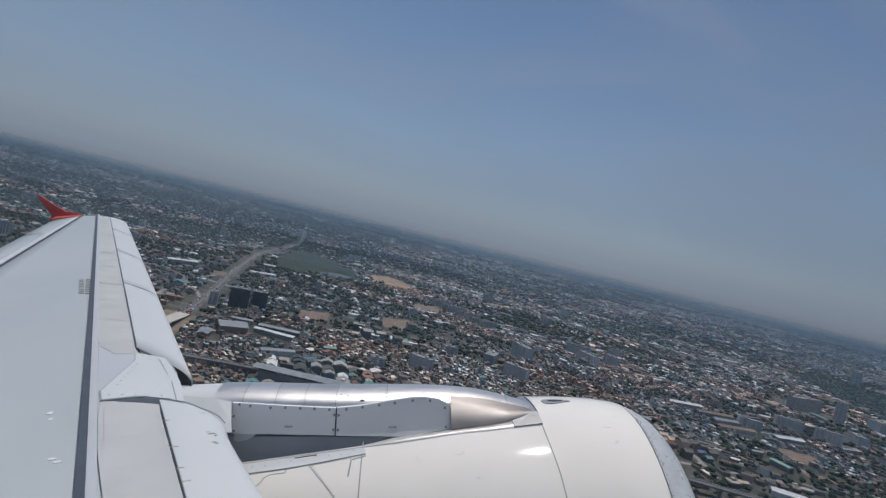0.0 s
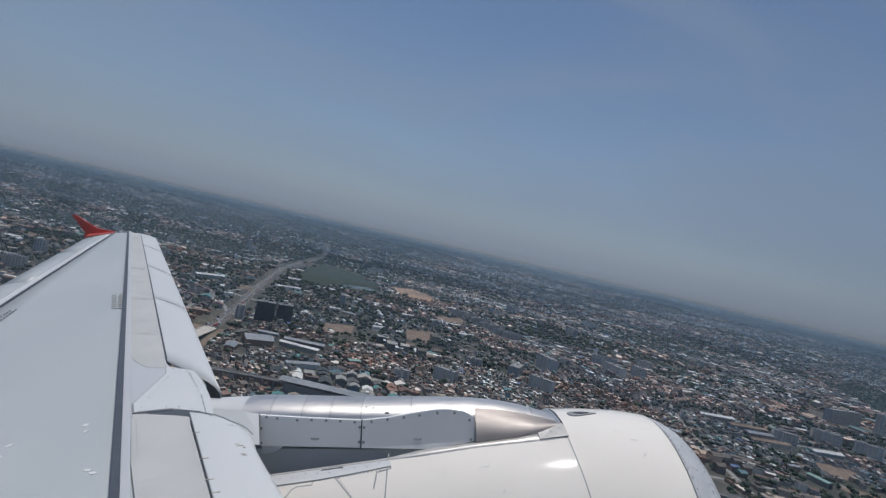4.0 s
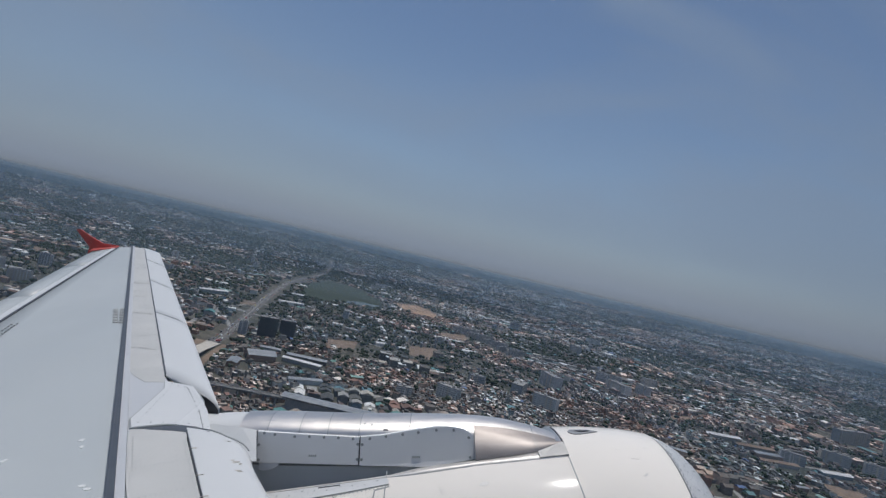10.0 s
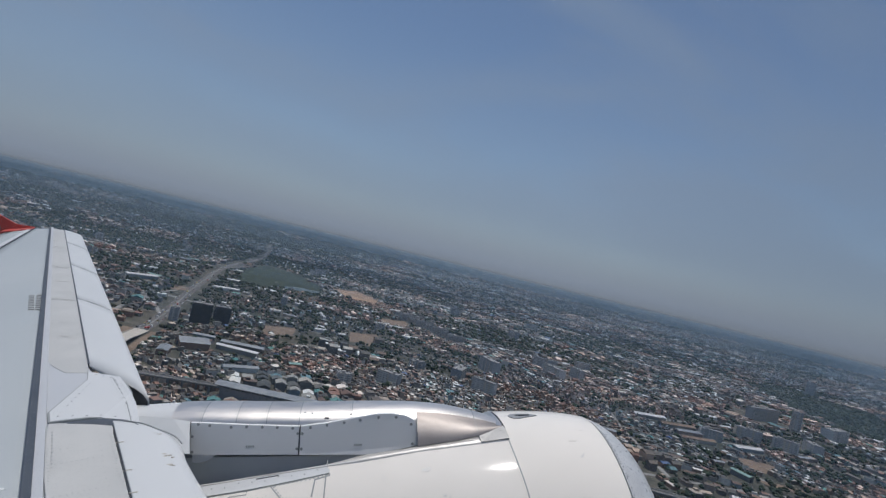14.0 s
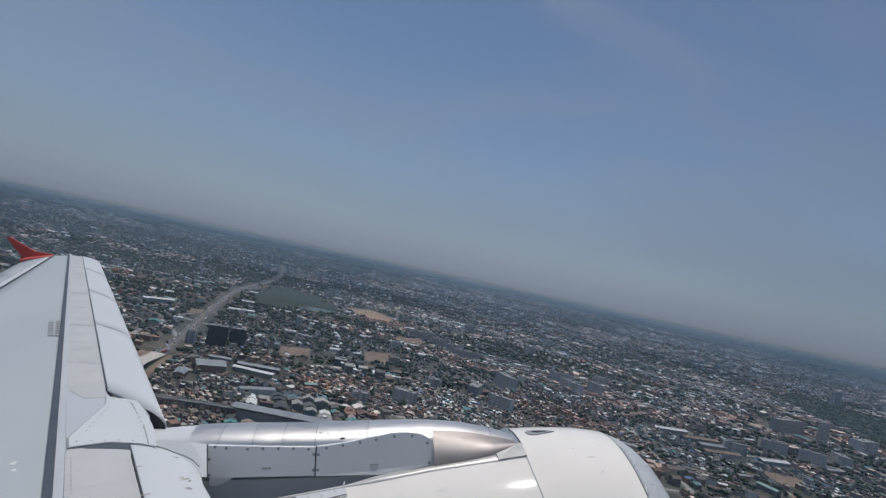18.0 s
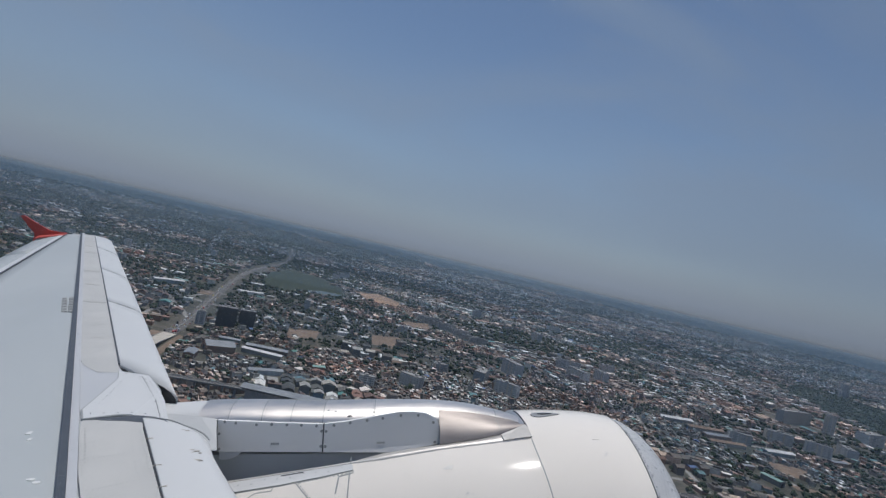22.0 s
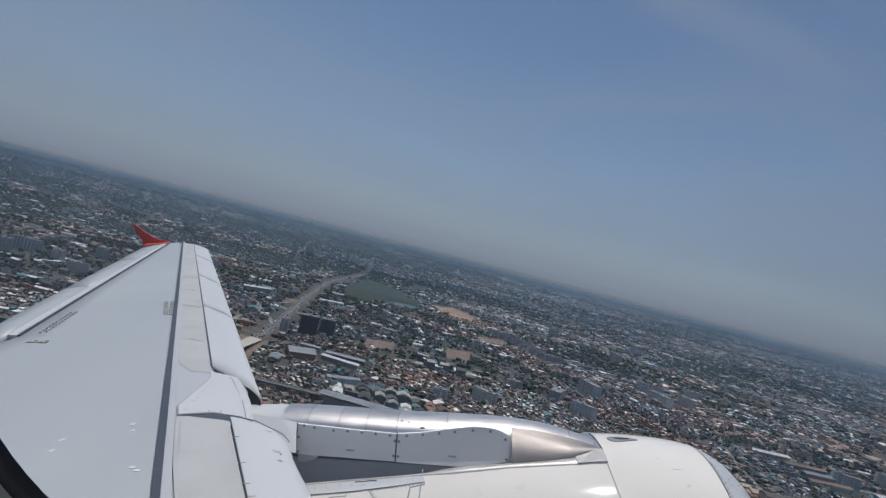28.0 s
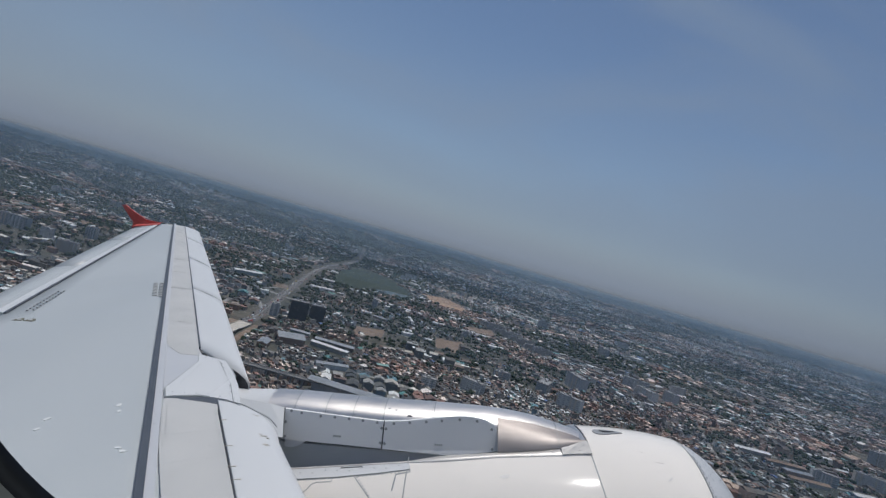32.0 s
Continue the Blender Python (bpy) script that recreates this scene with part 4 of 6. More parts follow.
pylon = part("pylon", None, plane)
XS = [-1.95, -1.75, -1.6, -1.4, -1.25, -1.0, -0.75, -0.49, -0.25, 0.0, 0.15, 0.30, 0.41, 0.52, 0.61, 0.70, 0.78, 0.85, 0.92, 0.98, 1.05, 1.10]
part("pylon_body", loft("pylon_body", [pylon_ring(x, -1.75) for x in XS], WHITE_PAINT), pylon, "white pylon root")
part("pylon_core", loft("pylon_core", [[(x, AXIS_Y - 0.25 * w, -1.464), (x, AXIS_Y + 0.206 * w, -1.462), (x, AXIS_Y + 0.206 * w, -1.9), (x, AXIS_Y - 0.25 * w, -1.9)] for x, w in ((-1.6, 1.01), (0.2, 1.01), (0.5, 0.95), (0.9, 0.7))], UNDERBODY, smooth=False), pylon, "lower pylon in bluish grey, the recess shade painted in")


def back_cover(x0, x1, steps, low_deg=(-86, -86), mat=BARE_METAL):
    rings = []
    for i in range(steps + 1):
        x = x0 + (x1 - x0) * i / steps
        pts, _, _ = pylon_section(x, 0.006, arc=(low_deg[0] + (low_deg[1] - low_deg[0]) * i / steps, 88), n=14)
        rings.append(pts)
    return loft("back_cover", rings, mat, closed=False, caps=False)


COVERS = [(-1.30, -1.103), (-1.10, -0.883), (-0.88, -0.688), (-0.685, -0.473), (-0.47, -0.123), (-0.12, 0.742), (0.745, 1.09)]
for x0, x1 in COVERS:
    low = (-62, -84) if x0 < -1.25 else (-86, -86)
    part("back_cover", back_cover(x0, x1, 24, low), pylon, "brushed bare metal pylon cover")


for x in (-1.1015, -0.8815, -0.6865, -0.4715, -0.1215, 0.7435):
    rings = [pylon_section(x + dx, 0.0066, arc=(-85, 86), n=20)[0] for dx in (-0.0022, 0.0022)]
    part("cover_joint", loft("cover_joint", rings, MARK, closed=False, caps=False), pylon, "dark joint between two metal covers")
shoulder = []
for x, drop in ((0.80, 0.085), (0.86, 0.04), (0.90, 0.012), (0.925, 0.001), (0.951, -0.001)):
    shoulder.append([on_cowl(x, a, -drop) for a in range(-22, 15, 3)])
part("cowl_shoulder", loft("shoulder", shoulder, BARE_METAL, closed=False, caps=False), engine, "bare metal shoulder behind the fan cowl")
cowl_band("shoulder_joint", [(0.936, -10), (0.943, 0), (0.951, 9)], 0.009, DARK, engine, 0.004)
for x in (-1.10, -0.88, -0.686, -0.12):
    for i in range(7):
        for dx in (-0.014, 0.014):
            pts, _, _ = pylon_section(x + dx, 0.0062, arc=(-78 + 11 * i, -78 + 11 * i), n=1)
            part("rivet", SMALL_RIVET, pylon, m=Matrix.Translation(pts[0]) @ Euler((radians(78 - 11 * i) * 0.6, 0, 0)).to_matrix().to_4x4())
for x, a in ((-0.44, -38), (-0.39, -42), (-0.13, -46)):
    pts, _, _ = pylon_section(x, 0.0065, arc=(a, a), n=1)
    part("fastener", disc("fastener", 0.008, 0.001, MARK), pylon, m=Matrix.Translation(pts[0]) @ Euler((radians(-a * 0.6), 0, 0)).to_matrix().to_4x4())
vent = [pylon_section(-0.29 + dx, 0.0075, arc=(a, a), n=1)[0][0] for dx, a in ((-0.018, -60), (0.018, -60), (0.012, -55), (-0.012, -55))]
part("vent", slab("vent", vent, 0.004, DARK, (0, 0.5, -0.85)), pylon, "small dark vent in the metal cover")


def side_y(x, z, lift):
    """The pylon's cheek leans out towards its foot."""
    _, w, _ = pylon_section(x)
    return AXIS_Y - w - lift - (-1.24 - z) * 0.30


def side_plate(name, outline, mat, lift, parent, label="", low=None):
    pts = []
    for x, z in outline:
        pts.append((x, side_y(x, z, lift), z))
    return part(name, slab(name, pts, lift + 0.012, mat, (0, 1, 0)), parent, label)


aft_plate = side_plate("side_plate", [(-1.16, -1.245), (-0.80, -1.262), (-0.465, -1.275), (-0.465, -1.445), (-1.14, -1.435)], PYLON_GREY, 0.012, pylon, "grey riveted side plate")
curve = [(-0.455, -1.273), (-0.30, -1.258), (-0.10, -1.225), (0.05, -1.203), (0.15, -1.202), (0.24, -1.215), (0.30, -1.243), (0.325, -1.29), (0.33, -1.40), (0.02, -1.452), (-0.455, -1.446)]
fore_plate = side_plate("side_plate", curve, PYLON_GREY, 0.014, pylon, "grey riveted side plate with a curved end")
# the root skin leans in from the metal cover to the slat
root = [Vector((x, side_y(x, z, 0.010), z)) for x, z in ((-1.62, -1.20), (-1.45, -1.205), (-1.27, -1.222), (-1.168, -1.238), (-1.162, -1.30), (-1.155, -1.37), (-1.148, -1.43), (-1.5, -1.44), (-1.65, -1.35))]
lean = (0.0, 0.0, 0.0, 0.0, 0.018, 0.034, 0.05, 0.05, 0.035)
part("root_plate", slab("root_plate", [tuple(p * (1 - k)) for p, k in zip(root, lean)], 0.012, ROOT_GREY, (0, 0.8, -0.5)), pylon, "pale grey root skin of the pylon")
# the skin ahead of the plates rolls over from the back down to the shelf


def nose_curve(x, lift=0.0):
    ends = pylon_section(x, 0.0075, arc=(-38, -30), n=1)[0]
    a, b = Vector(ends[0]), Vector(on_cowl(x, shelf_up(x) + 0.3, 0.004))
    reach = 0.36 * (a - b).length
    p, q = a + (a - Vector(ends[1])).normalized() * reach, b + Vector((0, 0.42, 0.9)) * reach
    return [tuple(a * (1 - u) ** 3 + p * 3 * u * (1 - u) ** 2 + q * 3 * u * u * (1 - u) + b * u ** 3 + Vector((0, -0.6, 0.8)) * lift) for u in (k / 14 for k in range(15))]


nose = [nose_curve(0.325 + 0.615 * i / 30) for i in range(31)]
part("cover_joint", loft("cover_joint", [nose_curve(x, 0.0012) for x in (0.7413, 0.7457)], MARK, closed=False, caps=False), pylon, "dark joint between two metal covers")
for x in (0.727, 0.761):
    for p in nose_curve(x, 0.001)[2:13:3]:
        part("rivet", SMALL_RIVET, pylon, m=Matrix.Translation(p) @ Euler((radians(38), 0, 0)).to_matrix().to_4x4())
part("nose_skin", loft("nose_skin", nose, GROUND_TINT_METAL, closed=False, caps=False), pylon, "warm grey metal skin with the ground's brown reflection painted in")
side_plate("drain_fairing", [(-1.133, -1.429), (-0.99, -1.428), (-0.992, -1.446), (-1.005, -1.458), (-1.023, -1.468), (-1.061, -1.482), (-1.1, -1.486), (-1.129, -1.480)], PYLON_GREY, 0.004, pylon)
for x, z0, z1 in ((-0.46, -1.275, -1.446), (-1.165, -1.245, -1.435)):
    side_plate("plate_joint", [(x - 0.0028, z0), (x + 0.0028, z0), (x + 0.0028, z1), (x - 0.0028, z1)], DARK, 0.0145, pylon)
BOLT = disc("fastener", 0.010, 0.0005, MARK)
side = Euler((radians(72), 0, 0)).to_matrix().to_4x4()
for x, z in ((-1.113, -1.255), (-1.04, -1.264), (-0.904, -1.275), (-0.805, -1.274), (-0.705, -1.277), (-0.608, -1.28), (-0.508, -1.286), (-0.473, -1.318), (-0.473, -1.41), (-1.143, -1.328), (-1.134, -1.419)):
    part("fastener", BOLT, aft_plate, m=Matrix.Translation((x, side_y(x, z, 0.0123), z)) @ side)
for x, z in ((-0.392, -1.282), (-0.283, -1.268), (-0.17, -1.254), (-0.063, -1.240), (0.06, -1.224), (0.18, -1.224), (0.284, -1.270), (0.293, -1.392), (-0.443, -1.319), (-0.443, -1.411)):
    part("fastener", BOLT, fore_plate, m=Matrix.Translation((x, side_y(x, z, 0.0143), z)) @ side)
for x, z in ((-1.179, -1.25), (-1.172, -1.317)):
    part("fastener", BOLT, pylon, m=Matrix.Translation((x, side_y(x, z, 0.100 if z < -1.3 else 0.0125), z)) @ side)
for x in (-0.80, -0.10):
    for i in range(4):
        part("stencil_bar", slab("bar", [(x + 0.014 * i, side_y(x, -1.385, 0.0135 if x < -0.46 else 0.0155), -1.385), (x + 0.014 * i + 0.010, side_y(x, -1.385, 0.0135 if x < -0.46 else 0.0155), -1.385), (x + 0.014 * i + 0.010, side_y(x, -1.397, 0.0135 if x < -0.46 else 0.0155), -1.397), (x + 0.014 * i, side_y(x, -1.397, 0.0135 if x < -0.46 else 0.0155), -1.397)], 0.003, MARK, (0, 1, 0)), aft_plate if x < -0.46 else fore_plate)
for i in range(16):
    x = 0.33 + 0.024 * i
    pts, _, _ = pylon_section(x, 0.0065, arc=(-34, -34), n=1)
    part("rivet", RIVET, pylon, m=Matrix.Translation(pts[0]) @ Euler((radians(24), 0, 0)).to_matrix().to_4x4())

# the cabin window and the hull round it
WX, WZ, WHX, WHZ, WR, WY = 0.02495, 0.04625, 0.13175, 0.15525, 0.075, 0.09


def rounded(cx, cz, hx, hz, r, y, n=22):
    pts = []
    for k, (sx, sz) in enumerate(((1, 1), (-1, 1), (-1, -1), (1, -1))):
        for i in range(n + 1):
            a = radians(90 * k + 90 * i / n)
            pts.append((cx + sx * (hx - r) + r * math.cos(a), y, cz + sz * (hz - r) + r * math.sin(a)))
    return pts


def framed(name, hole, outer, mat):
    """A panel with a hole: two matching loops joined."""
    n = len(hole)
    return mesh_of(name, hole + outer, [(i, (i + 1) % n, n + (i + 1) % n, n + i) for i in range(n)], mat)


window = part("cabin_window", None, plane)
g = [rounded(WX, WZ, WHX + d, WHZ + d, WR + d, y) for d, y in ((0.0, WY), (0.0006, WY - 0.0018), (0.0034, WY - 0.0026), (0.014, WY + 0.002), (0.022, WY + 0.014), (0.018, WY + 0.014))]
part("gasket", loft("gasket", g + [g[0]], RUBBER, closed=True, caps=False), window, "black rubber window gasket")
flare = [(0.0034, -0.0027), (0.008, -0.005), (0.018, -0.012), (0.032, -0.024), (0.050, -0.040)]
part("window_reveal", loft("reveal", [rounded(WX, WZ, WHX + d, WHZ + d, WR + d, WY + y) for d, y in flare], LINER, caps=False), window, "shaded grey window reveal")
pane = part("window_pane", mesh_of("pane", rounded(WX, WZ, WHX + 0.010, WHZ + 0.010, WR + 0.010, WY + 0.006), [tuple(range(92))], pane_material()), window, "faintly dusty clear acrylic pane with lilac reflections painted in")
pane.visible_shadow = False
liner = framed("liner", rounded(WX, WZ, WHX + 0.050, WHZ + 0.050, WR + 0.050, WY - 0.04), rounded(0, 0, 3.0, 0.62, 0.05, WY - 0.04), LINER)
part("liner_panel", liner, window, "plain grey cabin side panel")
skin = framed("skin", rounded(0.0, 0.02, 0.30, 0.36, 0.2, 0.20), rounded(-2.0, 0, 16.0, 0.5, 0.05, 0.20), WHITE_PAINT)
hull = part("fuselage", skin, plane, "white fuselage side round the window")
tunnel = loft("tunnel", [rounded(0.0, 0.02, 0.30, 0.36, 0.2, 0.20), rounded(WX, WZ, WHX + 0.021, WHZ + 0.021, WR + 0.021, WY + 0.012)], PANEL_GREY, caps=False)
part("window_tunnel", tunnel, hull)
tube = []
for x in (-18.0, -9.0, 0.0, 7.0, 14.0):
    tube.append([(x, 0.20, 0.499)] + [(x, -1.78 + 1.98 * math.cos(a), -0.02 + 1.98 * math.sin(a)) for a in [radians(15.5 + 329 * i / 44) for i in range(45)]] + [(x, 0.20, -0.499)])
part("fuselage_shell", loft("shell", tube, WHITE_PAINT, closed=False), hull)
inner = [[(x, -1.70 + 1.76 * math.cos(a), 1.9 * math.sin(a)) for a in [radians(19 + 322 * i / 40) for i in range(41)]] for x in (-3.0, 0.0, 3.0)]
part("cabin_lining", loft("lining", inner, LINER, closed=False), hull)
for x in (-3.0, 3.0):
    part("bulkhead", slab("bulkhead", [(x, -1.70 + 1.8 * math.cos(radians(12 * i)), 1.95 * math.sin(radians(12 * i))) for i in range(30)], 0.02, LINER, (1 if x > 0 else -1, 0, 0)), hull)

# unseen window frames, added on the far cabin wall round the fill lamp
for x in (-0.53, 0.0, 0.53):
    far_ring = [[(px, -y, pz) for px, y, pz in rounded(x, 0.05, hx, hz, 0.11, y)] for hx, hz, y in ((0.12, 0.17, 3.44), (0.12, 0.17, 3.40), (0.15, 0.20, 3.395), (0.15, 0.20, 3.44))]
    part("far_window_frame", loft("far_window_frame", far_ring + [far_ring[0]], LINER, caps=False), hull, "unseen window frame added across the cabin")
# unseen fill lamp, added to brighten the window reveal
reveal_fill = new("reveal_fill_lamp", bpy.data.lights.new("reveal_fill_lamp", "AREA"))
reveal_fill.data.shape, reveal_fill.data.size, reveal_fill.data.size_y, reveal_fill.data.energy, reveal_fill.data.color = "RECTANGLE", 0.24, 0.34, 14.0, (0.86, 0.93, 1.0)
reveal_fill.matrix_world = PLANE @ look((0.0, -3.42, 0.05), (0.0, 0.0, 0.03))

# ---- the ground and the far haze ----
rng = np.random.default_rng(7)


def swell(d):
    """The plain swells gently towards the far suburbs."""
    return 152.0 * np.clip((np.asarray(d) - 2700) / 2050.0, 0, 1) ** 1.3


rings, segs, verts, faces = [0, 200, 500, 1000, 1800, 2400, 2700, 2900, 3100, 3300, 3500, 3750, 4000, 4250, 4500, 4750, 4800, 12000], 64, [], []
for r in rings:
    for j in range(segs):
        a = 2 * math.pi * j / segs
        verts.append((r * math.cos(a), r * math.sin(a), float(swell(r))))
for i in range(len(rings) - 1):
    for j in range(segs):
        k = (j + 1) % segs
        faces.append((i * segs + j, i * segs + k, (i + 1) * segs + k, (i + 1) * segs + j))
tagged(new("ground", tidy(mesh_of("ground", verts, faces, GROUND))), "flat dusty city ground with dry and green patches", "ground", kind="structure")


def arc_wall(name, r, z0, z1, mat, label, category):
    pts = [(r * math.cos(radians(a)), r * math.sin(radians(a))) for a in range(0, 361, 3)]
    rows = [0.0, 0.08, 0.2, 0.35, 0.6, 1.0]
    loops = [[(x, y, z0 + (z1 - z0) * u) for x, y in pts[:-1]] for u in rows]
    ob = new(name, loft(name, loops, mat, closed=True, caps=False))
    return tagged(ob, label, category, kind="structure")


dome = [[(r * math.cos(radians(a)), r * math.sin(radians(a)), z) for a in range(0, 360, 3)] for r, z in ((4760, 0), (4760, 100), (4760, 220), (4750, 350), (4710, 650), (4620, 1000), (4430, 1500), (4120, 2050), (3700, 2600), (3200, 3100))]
tagged(new("backdrop", loft("backdrop", dome, distance_material(), closed=True, caps=False)), "glowing backdrop of far plain and thin cloud, blue-grey haze painted in", "backdrop", kind="structure")
# rings of half-clear sheet stand in for the haze between eye and city
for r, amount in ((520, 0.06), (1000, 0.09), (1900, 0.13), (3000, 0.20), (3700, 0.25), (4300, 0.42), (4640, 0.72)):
    arc_wall("haze_sheet", r, 0.0, 222.0, haze_material("haze", amount, 200.0, (0.56, 0.70, 0.84) if r < 1500 else (0.70, 0.88, 1.0)), "translucent sheet that paints haze over the city", "haze")


# ---- city plan ----
# open ground left between the houses: middle, size, lie
LOTS = [(-420, 1250, 70, 40), (-250, 1500, 90, 30), (250, 1180, 60, 30), (330, 1000, 50, 24), (560, 1450, 110, 40), (-620, 1750, 140, 60), (450, 2300, 160, 60), (900, 1650, 150, 50),
        (760, 760, 46, 22), (620, 690, 40, 16), (-330, 820, 50, 20), (1100, 2300, 260, 70), (-1000, 2300, 220, 70), (60, 900, 34, 18), (950, 1300, 90, 34), (-900, 1350, 90, 40), (1500, 2000, 220, 70), (300, 2800, 260, 60)]
VIADUCT = [(-225, 330), (-245, 480), (-255, 588), (-260, 623), (-270, 689), (-279, 750), (-286, 819), (-296, 895), (-317, 1021), (-350, 1199), (-389, 1423), (-433, 1705), (-459, 1927),
           (-470, 2108), (-469, 2311), (-482, 2560), (-516, 2897), (-590, 3326)]
RAIL = [(-1140, 500), (-660, 552), (-460, 570), (-366, 578), (-256, 588), (-119, 602), (-20, 598), (180, 575), (560, 500), (1260, 330)]
CANAL = [(-1700, 2900), (-900, 2800), (-300, 2860), (500, 2300), (900, 1650), (1600, 1100)]
FIELD = [(-427, 2015), (-364, 1675), (-308, 1559), (-250, 1628), (-188, 1659), (-111, 1741), (-144, 1951), (-242, 2191), (-325, 2290), (-405, 2283)]
LAKE = [(-255, 1712), (-192, 1805), (-129, 1812), (-108, 1748), (-138, 1672), (-193, 1662)]
BROWN = [(-118, 2010), (-65, 2049), (-25, 2108), (31, 2019), (65, 1921), (47, 1781), (-7, 1750), (-59, 1829)]
EARTHS = [[(-5, 1173), (50, 1211), (68, 1131), (39, 1066), (-6, 1071)], [(-165, 1040), (-106, 1085), (-102, 1000), (-146, 971)], [(58, 1494), (135, 1552), (141, 1438), (68, 1386)], [(514, 1064), (593, 1103), (571, 1071), (505, 1030)],
          [(634, 805), (678, 802), (697, 791), (640, 740), (600, 760)]]
COPSE = [(-135, 974), (-69, 1050), (-47, 939), (-110, 889)]
BELTS = [[(544, 1536), (635, 1355), (662, 1175)], [(389, 1775), (581, 1708)], [(52, 2006), (201, 2037)], [(-33, 1343), (60, 1250), (184, 1064)], [(250, 1150), (420, 1080), (520, 1010)], [(-700, 1500), (-520, 1560)],
         [(700, 2400), (1500, 2100)], [(-900, 2600), (-200, 2700), (400, 2650)]]
GREEN = [(-390, 400), (-290, 400), (-285, 520), (-300, 548), (-358, 520), (-390, 470)]
PLOT = [(-410, 540), (-360, 528), (-302, 552), (-306, 570), (-400, 562)]
LAKE_2 = [(666, 1594), (719, 1620), (757, 1428), (773, 1345), (735, 1323), (689, 1415)]
PARK = [(1330, 1480), (1518, 2015), (1818, 2143), (1966, 1865), (1650, 1420), (1400, 1260)]


def inside(poly, x, y):
    ok = np.zeros(np.shape(x), bool)
    for (x0, y0), (x1, y1) in zip(poly, poly[1:] + poly[:1]):
        cross = ((y0 > y) != (y1 > y)) & (x < (x1 - x0) * (y - y0) / (y1 - y0 + 1e-9) + x0)
        ok ^= cross
    return ok


def near_line(line, x, y, width):
    ok = np.zeros(np.shape(x), bool)
    for (x0, y0), (x1, y1) in zip(line, line[1:]):
        dx, dy = x1 - x0, y1 - y0
        u = np.clip(((x - x0) * dx + (y - y0) * dy) / (dx * dx + dy * dy), 0, 1)
        ok |= np.hypot(x - x0 - u * dx, y - y0 - u * dy) < width
    return ok


def sheet(name, poly, z, mat, label, category, kind="structure"):
    return tagged(new(name, mesh_of(name, [(x, y, z) for x, y in poly], [tuple(range(len(poly)))], mat)), label, category, kind=kind)


LOT_SHAPES = []
for k, (x, y, a, b) in enumerate(LOTS):
    poly = []
    for i in range(11):
        w, q = 6.283 * i / 11, rng.uniform(0.75, 1.1)
        u, v = a * q * max(-0.85, min(0.85, math.cos(w) * 1.2)), b * q * max(-0.85, min(0.85, math.sin(w) * 1.2))
        poly.append((x + 0.97 * u - 0.24 * v * (1 if x < 0 else -1), y + 0.97 * v + 0.24 * u * (1 if x < 0 else -1)))
    LOT_SHAPES.append(poly)
    sheet("open_lot", poly, 0.04 + 0.004 * k, (EARTH, SCRUB_LAND, SCRUB_LAND)[k % 3], ("bare brown lot between houses", "scrubby open lot between houses", "scrubby open lot between houses")[k % 3], "field")
sheet("meadow", FIELD, 0.05, MEADOW, "flat green meadow beside a pond", "field")
sheet("pond", LAKE, 0.1, POND, "narrow green-grey pond at the edge of a meadow", "water")
sheet("building_land", BROWN, 0.05, CLAY, "bare orange-brown building land", "field")
sheet("overgrown_plot", GREEN, 0.05, DARK_GRASS, "dark wet grass plot beside the viaduct", "field")
sheet("bare_plot", PLOT, 0.06, EARTH, "bare brown earth plot below the railway", "field")
sheet("reservoir", LAKE_2, 0.1, POND, "long narrow green-grey reservoir between houses", "water")
for k, poly in enumerate(EARTHS):
    sheet("bare_plot", poly, 0.065 + 0.003 * k, EARTH, "bare red-brown earth plot between houses", "field")
sheet("park", PARK, 0.05, MEADOW, "wide green park with lawns and trees", "field")


def ribbon(name, line, width, z, thick, mat, fine=6):
    """A deck along a smoothed line."""
    p = [Vector((x, y, 0)) for x, y in line]
    pts = []
    for i in range(len(p) - 1):
        a, b, c, d = p[max(i - 1, 0)], p[i], p[i + 1], p[min(i + 2, len(p) - 1)]
        for k in range(fine):
            t = k / fine
            pts.append(0.5 * (2 * b + (c - a) * t + (2 * a - 5 * b + 4 * c - d) * t * t + (3 * b - a - 3 * c + d) * t ** 3))
    pts.append(p[-1])
    loops = []
    for i, q in enumerate(pts):
        d = (pts[min(i + 1, len(pts) - 1)] - pts[max(i - 1, 0)]).normalized()
        n = Vector((-d.y, d.x, 0)) * (width / 2)
        h = (z(q) if callable(z) else z) + float(swell(q.length))
        loops.append([tuple(q + n + Vector((0, 0, h))), tuple(q - n + Vector((0, 0, h))), tuple(q - n * 0.6 + Vector((0, 0, h - thick))), tuple(q + n * 0.6 + Vector((0, 0, h - thick)))])
    return loft(name, loops, mat, smooth=False), pts


# the viaduct: the near part a wide pale deck still being built, farther on a busy road
near_via, far_via = VIADUCT[:7], VIADUCT[6:]


def deck_height(q):
    u = min(1.0, max(0.0, (q.y - 700) / 115))
    return 7.4 - 6.7 * u * u * (3 - 2 * u)


